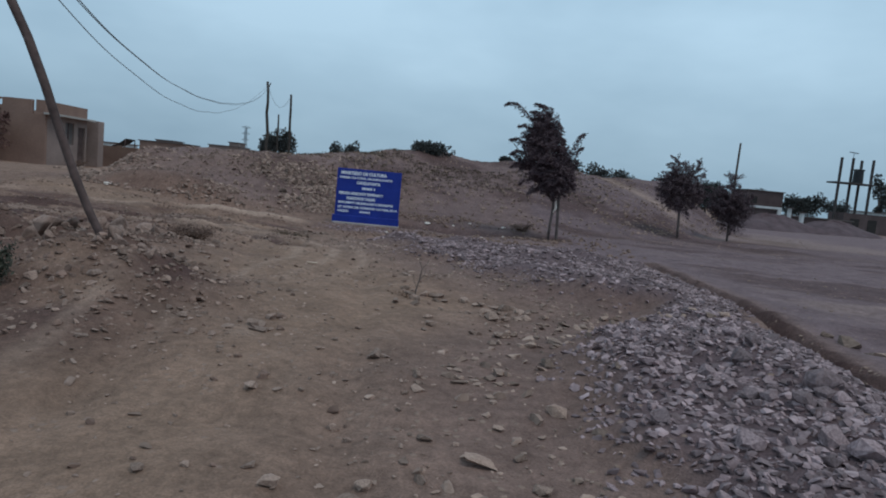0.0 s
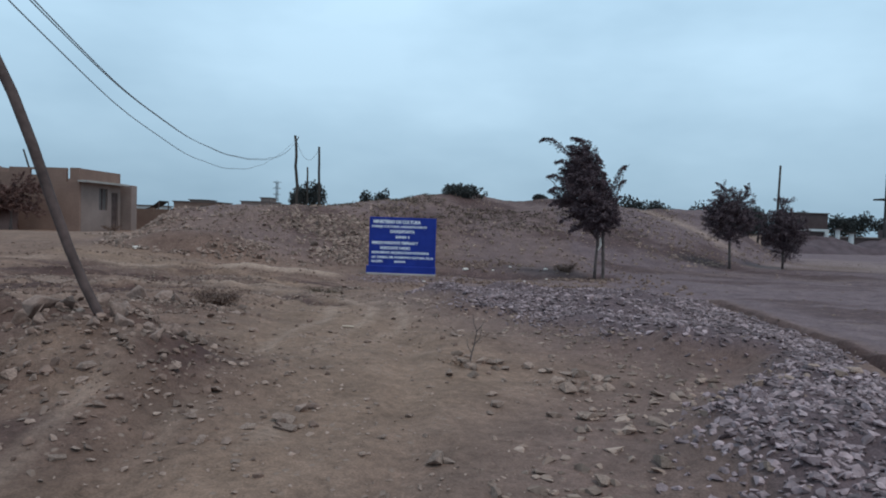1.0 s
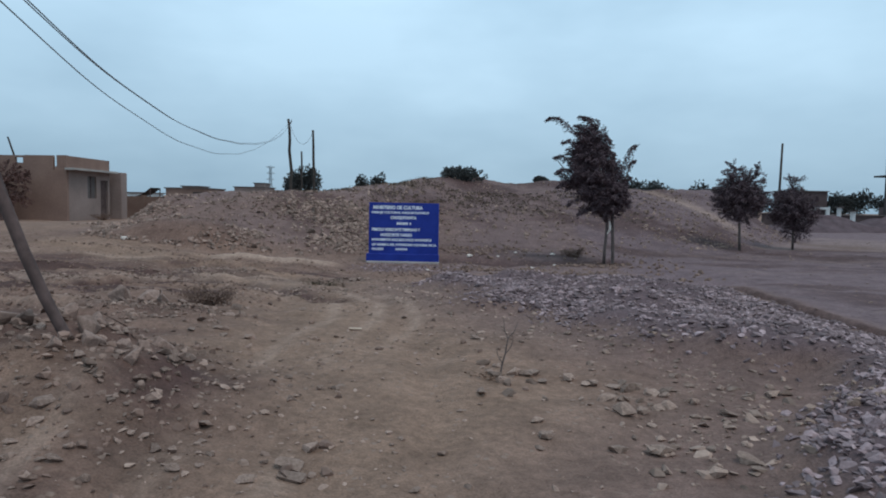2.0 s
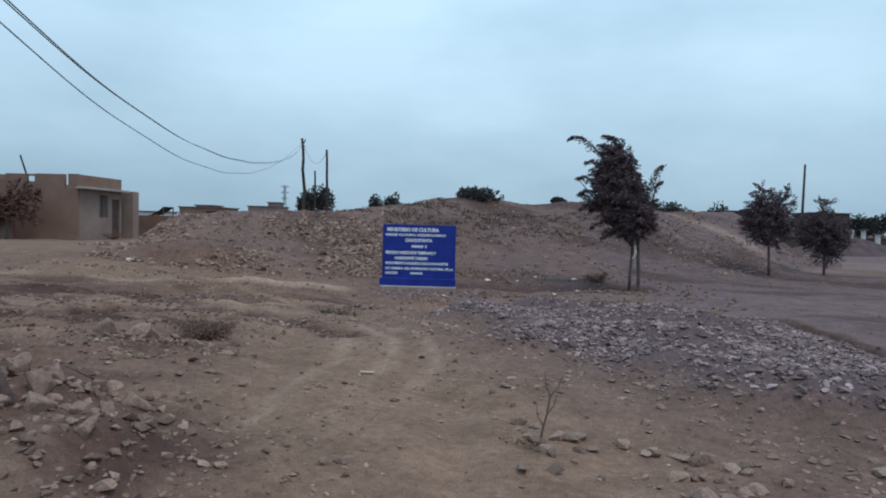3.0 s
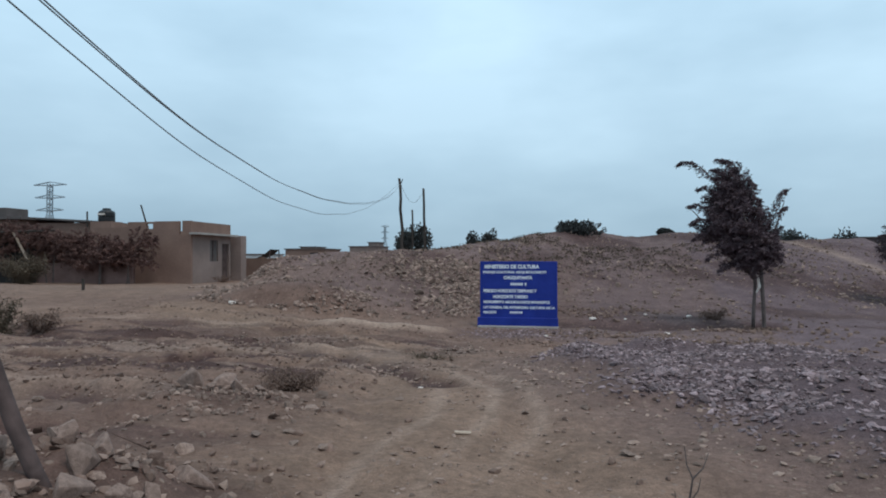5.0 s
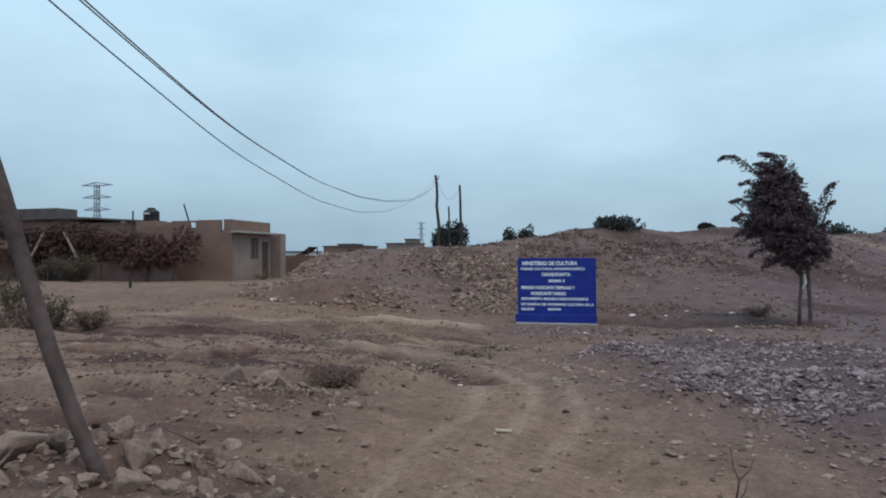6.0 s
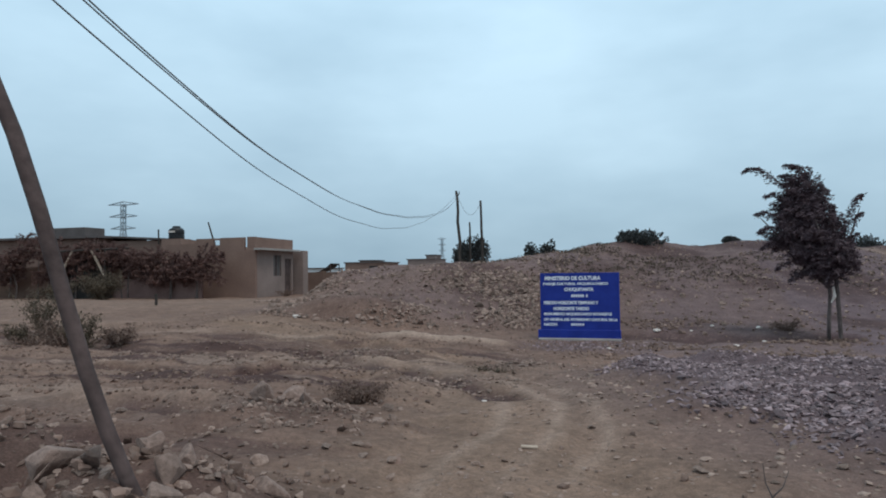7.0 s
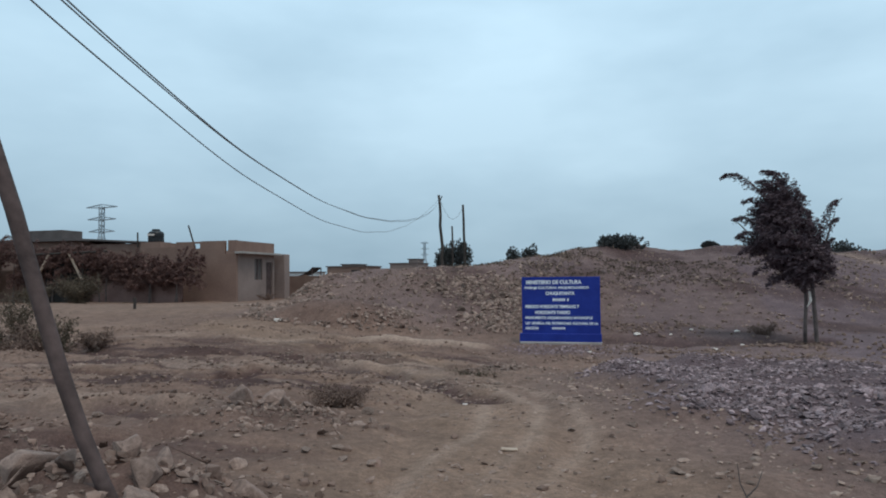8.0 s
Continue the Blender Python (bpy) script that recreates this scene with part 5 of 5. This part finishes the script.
for k, (x, y, s) in enumerate([(1.82, 25.6, 0.05), (-7.3, 27.2, 0.12), (3.0, 28.4, 0.10), (3.9, 28.6, 0.045), (2.75, 20.9, 0.06), (4.75, 26.6, 0.07), (5.55, 27.6, 0.06), (0.55, 17.6, 0.035), (4.5, 29.2, 0.05), (2.6, 22.6, 0.04), (5.7, 29.2, 0.08)]):
    litter(x, y, s, 200 + k)
board = new("wood_scrap", mesh_from("wood_scrap", box(bmesh.new(), -0.07, 0.07, -0.025, 0.025, 0, 0.018, 0.004), M_BOARD))
board.matrix_basis = pose(1.53, 14.95, zat(1.53, 14.95) + 0.005, 2, 3, 12)
tagged(board, "short pale scrap of wood lying on the track", "wood scrap")

def dry_grass(count):
    """Thin tufts of dry olive growth on the mound's shoulders and at its foot."""
    r = np.random.default_rng(61)
    x, y = r.uniform(-10, 19, count * 6), r.uniform(27.2, 47, count * 6)
    m, t = mound(x, y)
    want = step(-0.1, 0.5, fractal(x, y, 2.6, 4, 120)) * step(0.25, 0.7, t) * step(-6, 1, x) * (1 - step(9, 13, x)) * (t < 0.99)
    keep = np.flatnonzero(r.random(count * 6) < want)[:count]
    x, y = x[keep], y[keep]
    z = land(x, y)
    pts = [(a + r.normal() * 0.07, c + r.normal() * 0.07, h + 0.02 + 0.05 * r.random()) for a, c, h in zip(x, y, z) for _ in range(5)]
    me = leaf_mesh(pts, 0.11, (0, 0, 0.5), 62, 3.2)
    me.materials.append(M_DRYGRASS)
    tagged(new("dry_grass", me), "thin dry olive grass on the slope of the mound", "grass", kind="stuff")


dry_grass(2600)

# ---- stones, nearest last ----
FLAT = [stone_mesh(s, M_GREY) for s in SHAPES]
PALE = [stone_mesh(s, M_STONE) for s in SHAPES]
BROWN = [stone_mesh(s, M_MOUNDSTONE) for s in SHAPES]
COBBLE = [stone_mesh(s, M_GREY, "cobble") for s in ROUND]


def boulder_mesh(seed, flat):
    """A broken rock: a few large flat faces with chipped edges."""
    v, f = stone_shape(flat, 10, seed)
    bm = bmesh.new()
    vs = [bm.verts.new(q) for q in v]
    for q in f:
        bm.faces.new([vs[i] for i in q])
    bmesh.ops.dissolve_limit(bm, angle_limit=radians(16), verts=bm.verts[:], edges=bm.edges[:])
    bmesh.ops.bevel(bm, geom=bm.edges[:], offset=0.07, segments=2, profile=0.6, affect="EDGES")
    return mesh_from("boulder", bm, M_BOULDER, False)


BOULDERS = [boulder_mesh(300 + k, 0.62 + 0.08 * (k % 4)) for k in range(6)]
for k, (x, y, sz) in enumerate([(-0.25, 12.1, 0.16), (-0.42, 12.05, 0.17), (0.24, 11.95, 0.14), (0.08, 12.2, 0.11), (0.36, 12.7, 0.13), (0.15, 12.75, 0.10), (0.02, 12.45, 0.11), (-0.18, 12.45, 0.12), (0.5, 12.2, 0.09),
                                (-1.5, 15.75, 0.19), (-1.26, 16.0, 0.20), (-0.98, 15.7, 0.11), (-1.15, 15.5, 0.10), (-0.8, 15.85, 0.09), (-0.72, 15.45, 0.08), (-1.35, 15.45, 0.07), (0.6, 11.8, 0.10), (-0.3, 11.75, 0.10), (-0.03, 11.7, 0.09), (0.75, 12.1, 0.08), (-0.75, 12.2, 0.14), (-0.6, 12.8, 0.11), (0.42, 12.05, 0.10), (0.2, 11.65, 0.08)]):
    ob = single_stone(BOULDERS[k % 6], x, y, sz * (1.25 if k < 9 else 1.05), None, 0.4, "boulder", 0.12 if y < 14 else 0.38)
    tagged(ob, "dusty pale brown boulder in the heap at the leaning pole" if y < 14 else "dusty pale boulder beside a dry bush", "rock", "boulders at the pole")

CHUNKS = SHAPES[:4] + ROUND
SHARDS = [stone_shape(0.26 + 0.07 * (k % 4), 9 + k % 4, k + 400) for k in range(12)]
SLABS = [(v * (1.15, 0.72, 0.95), f) for v, f in (stone_shape(0.3 + 0.06 * (k % 4), 13, k + 440) for k in range(12))]
SHARD = [stone_mesh(q, M_GREY) for q in SLABS]
DULL = [stone_mesh(q, M_DULL) for q in SLABS]
heap_a = base("rubble_spread", 5.0, 18.0, 0.1, "spread of grey broken stones beside the track", "rubble")
heap_b = base("rubble_spread", 5.6, 9.0, 0.1, "deep spread of purple grey broken stones along the ditch", "rubble")


def fill(x0, x1, y0, y1, count, test, small, big, power=2.0):
    out = []
    while len(out) < count:
        n = 4000
        x, y = rng.uniform(x0, x1, n), rng.uniform(y0, y1, n)
        keep = rng.random(n) < test(x, y)
        s = small + (big - small) * rng.random(n) ** power
        out += list(zip(x[keep], y[keep], s[keep]))
    return out[:count]


def bare(x, y):
    """The farther rubble lies thinner, with bare earth between."""
    return stony(x, y) * (0.25 + 0.75 * step(-0.2, 0.25, fractal(x, y, 1.0, 3, 97)))


near = fill(4.0, 7.6, 7.0, 12.6, 290, stony, 0.045, 0.095, 1.5) + [(5.58, 9.65, 0.11), (4.84, 8.97, 0.09), (5.27, 8.99, 0.08), (5.73, 10.53, 0.07), (5.54, 10.78, 0.08), (6.1, 9.4, 0.09), (5.9, 8.9, 0.1), (6.3, 10.0, 0.07), (5.2, 9.5, 0.06), (4.5, 9.3, 0.07)]
for x, y, s in near[:250]:
    single_stone((FLAT, FLAT, SHARD)[rng.integers(3)][rng.integers(12)], x, y, s * (0.75 + 0.3 * step(5.5, 7.0, x)), heap_b, 0.3, lift=0.16)
for x, y, s in near[250:]:
    single_stone(COBBLE[rng.integers(6)], x, y, s * 1.1, heap_b, 0.2, "cobble", lift=0.3)
far = fill(2.0, 7.9, 12.8, 18.5, 300, bare, 0.05, 0.105, 1.6)
for k, (x, y, s) in enumerate(far):
    single_stone((SHARD, DULL, SHARD)[k % 3][rng.integers(12)], x, y, s, heap_a, 0.16, lift=0.22)
joined_stones("loose_rubble", fill(3.9, 7.8, 4.0, 12.8, 13000, stony, 0.016, 0.056), M_GREY, heap_b, "grey broken stones", 0.34, SHAPES + SHARDS)
joined_stones("loose_rubble", fill(3.9, 7.6, -1.5, 4.2, 5000, stony, 0.018, 0.06), M_GREY, heap_b, "grey broken stones", 0.5, SHARDS)
joined_stones("loose_rubble", fill(1.5, 8.1, 12.8, 25.5, 11500, bare, 0.017, 0.066), M_GREY, heap_a, "grey broken stones", 0.3, SLABS + SHARDS)
joined_stones("loose_rubble", fill(1.5, 8.1, 12.8, 25.5, 9000, bare, 0.015, 0.062), M_DULL, heap_a, "brown broken stones", 0.3, SLABS + SHARDS)

ROUGH = [stone_mesh(q, M_MOUNDSTONE, "rock") for q in SHAPES[:4] + ROUND]
moundstones = base("mound_rubble", -2.0, 30.0, 0.8, "brown broken stones strewn over the slope of the mound", "rubble")


def on_mound(x, y):
    m, t = mound(x, y)
    return np.clip(step(0.02, 0.1, t) * (1 - step(0.93, 1.0, t)) * (0.12 + 0.95 * step(0.0, 0.6, fractal(x, y, 3.0, 2, 77))) * np.where(x < 1, 1.0, 0.08) * (1 - 0.9 * step(0.25, 0.5, lobe_at(x, y))) + 0.9 * step(0.04, 0.1, lobe_at(x, y)) * (1 - step(0.2, 0.32, lobe_at(x, y))), 0, 1)


joined_stones("loose_rubble", fill(-12, 20, 26.5, 46, 7500, on_mound, 0.03, 0.12, 2.5), M_MOUNDSTONE, moundstones, "brown broken stones", 0.5, CHUNKS, 0.35)
for x, y, sz in fill(-11, 1.5, 27, 34, 270, on_mound, 0.07, 0.19, 2.0):
    single_stone(ROUGH[rng.integers(len(ROUGH))], x, y, sz, moundstones, 0.5, "rock", 0.2)


for x, y, sz in fill(-2.6, -0.7, 28.6, 32.2, 60, lambda x, y: np.exp(-(((x + 1.65 - 0.3 * (y - 30.3)) / 0.45) ** 2)), 0.08, 0.2, 1.5):
    single_stone(PALE[rng.integers(12)], x, y, sz * 0.85, moundstones, 0.6, "rock", 0.25)


def on_left(x, y):
    return np.clip(left_heap(x, y) * 2.6, 0, 1)


for x, y, sz in [(8.1, 13.3, 0.2), (8.25, 13.0, 0.22), (8.05, 13.65, 0.13), (8.35, 12.6, 0.17), (8.3, 12.25, 0.12)]:
    tagged(single_stone(PALE[rng.integers(12)], x, y, sz, None, 0.05, "slab", 0.12), "pale broken stone slab at the edge of the ditch", "rock", "slabs at the ditch")
leftheap = base("stone_heap", -0.4, 12.4, 0.3, "heap of earth and broken stones round the leaning pole", "rubble")
for x, y, s in fill(-3, 2, 10, 16.5, 170, on_left, 0.03, 0.10, 2.0):
    single_stone(BROWN[rng.integers(12)], x, y, s, leftheap, 0.35, lift=0.22)
joined_stones("loose_rubble", fill(-5, 2.2, 9.5, 17, 1700, on_left, 0.010, 0.05), M_MOUNDSTONE, leftheap, "small broken stones", 0.35)


def on_track(x, y):
    return (1 - stony(x, y)) * (0.25 + 0.75 * step(0.0, 0.5, fractal(x, y, 1.5, 2, 90))) * np.where(x > edge_b(y) + 0.8, 0.08, 1.0)


def beside_rubble(x, y):
    """The loose row of stones in the bare gap between the two rubble spreads."""
    return np.exp(-((y - np.interp(x, [2.8, 4.0, 5.2, 6.2], [13.2, 12.75, 12.3, 12.2])) / 0.42) ** 2)


for x, y, s in [(1.84, 10.95, 0.10), (3.84, 11.47, 0.10), (2.57, 16.0, 0.09), (2.6, 21.1, 0.08), (-0.19, 15.25, 0.08), (0.59, 14.13, 0.07), (0.7, 16.0, 0.06), (2.85, 14.5, 0.08), (0.0, 14.25, 0.07), (0.2, 14.4, 0.06),
                (3.49, 8.93, 0.10), (2.89, 8.53, 0.07), (2.94, 8.65, 0.06), (3.19, 8.7, 0.05), (2.54, 8.49, 0.07), (4.07, 10.49, 0.08), (4.0, 9.67, 0.09), (3.7, 10.28, 0.07), (3.71, 9.05, 0.05), (3.77, 8.75, 0.07), (3.87, 8.4, 0.05),
                (2.17, 9.6, 0.07), (2.7, 9.29, 0.05), (3.49, 8.56, 0.05), (3.58, 13.07, 0.08), (3.75, 12.95, 0.07), (3.9, 12.9, 0.09), (4.01, 12.82, 0.09), (4.15, 12.7, 0.08), (4.39, 12.51, 0.08), (4.25, 12.75, 0.06), (3.3, 13.2, 0.06),
                (2.85, 12.42, 0.07), (3.21, 11.61, 0.07), (3.8, 12.15, 0.10), (3.95, 12.2, 0.07), (3.84, 11.46, 0.11), (4.3, 11.29, 0.11), (4.02, 11.12, 0.08), (2.82, 10.51, 0.09), (1.8, 11.07, 0.10), (3.61, 11.47, 0.08), (2.9, 13.45, 0.08)] + fill(2.8, 6.2, 11.0, 13.8, 70, beside_rubble, 0.03, 0.095, 1.5) + fill(0.3, 5.2, 7.6, 17.5, 130, on_track, 0.02, 0.065, 1.9):
    tagged(single_stone(PALE[rng.integers(12)], x, y, s, None, 0.15, lift=0.26), "loose pale flat stone lying on the track", "stone", "loose stones on the track")
gravel = base("gravel", 1.0, 14.0, 0.1, "small loose stones scattered over the dry ground", "gravel")
joined_stones("gravel_bed", fill(-12, 8, 2.0, 29, 7200, on_track, 0.008, 0.042, 2.2), M_STONE, gravel, "small pale pebbles", 0.2)
joined_stones("gravel_bed", fill(0, 5.5, 6.5, 15, 1300, on_track, 0.007, 0.026, 2.2), M_STONE, gravel, "small pale pebbles", 0.2)
joined_stones("gravel_bed", fill(8, 30, 8.0, 45, 1500, lambda x, y: 0.2 + 0.8 * step(0, 0.5, fractal(x, y, 3, 2, 91)), 0.015, 0.06, 2.5), M_MOUNDSTONE, gravel, "small pale pebbles", 0.2)
joined_stones("gravel_bed", fill(-0.3, 2.8, 24.8, 27.0, 500, lambda x, y: np.exp(-(((x - 1.2) / 1.2) ** 2 + ((y - 26) / 0.8) ** 2)), 0.02, 0.06, 1.5), M_GREY, gravel, "grey gravel", 0.3)


def on_furrow(x, y):
    """Dug-over earth: the dump beside the track, the bank, and the furrows left of it."""
    f = step(0.0, 0.4, furrow(x, y))
    return np.clip(f * step(1.5, -1.0, x) * step(11.5, 14, y) * (1 - step(25, 28, y)) + np.clip(left_heap(x, y) * 2, 0, 1) + 0.05 * on_track(x, y), 0, 1)


joined_stones("loose_earth", fill(-12, 4, 7.5, 28, 8000, on_furrow, 0.010, 0.06, 2.8), M_CLOD, gravel, "brown clods of dry earth", 0.5, CHUNKS, 0.3)
joined_stones("loose_earth", fill(1, 9, 23.5, 30, 1500, lambda x, y: 0.1 + step(0.1, 0.6, fractal(x * 0.5, y * 1.3, 1.6, 3, 35)), 0.02, 0.10, 2.4), M_CLOD, gravel, "brown clods of dry earth", 0.5, CHUNKS, 0.3)
joined_stones("loose_earth", fill(-11, 19, 27, 46, 3500, lambda x, y: np.clip(step(0.02, 0.1, mound(x, y)[1]) * (1 - step(0.95, 1.0, mound(x, y)[1])) * (0.15 + step(-0.2, 0.6, fractal(x, y, 1.8, 3, 78))), 0, 1), 0.02, 0.10, 2.6), M_MOUNDSTONE, moundstones, "brown clods of dry earth", 0.5, CHUNKS, 0.4)
joined_stones("gravel_bed", fill(-8, 2, 17, 24, 1500, piles, 0.02, 0.075, 2.0), M_MOUNDSTONE, gravel, "small broken stones in low spills", 0.4, SHARDS, 0.3)
joined_stones("loose_rubble", fill(-2.4, 0.2, 14.2, 17.2, 420, lambda x, y: np.exp(-(((x + 0.9) / 0.7) ** 2 + ((y - 15.4) / 0.7) ** 2)), 0.012, 0.055, 2.0), M_MOUNDSTONE, leftheap, "small broken stones", 0.4, CHUNKS)


def spill(x, y):
    d = edge_a(y) - x
    return step(-0.2, 0.1, d) * (1 - step(0.3, 1.3, d)) * (0.3 + 0.7 * step(-0.1, 0.4, fractal(x, y, 1.0, 3, 101)))


joined_stones("loose_rubble", fill(1.5, 5.6, 7.0, 13.0, 330, spill, 0.018, 0.075, 1.8), M_STONE, heap_b, "pale flat stones spilled on the track", 0.2, SHAPES + SHARDS)
joined_stones("loose_rubble", fill(0.8, 5.6, 13.0, 24.0, 320, spill, 0.018, 0.07, 1.8), M_STONE, heap_a, "pale flat stones spilled on the track", 0.2, SHAPES + SHARDS)
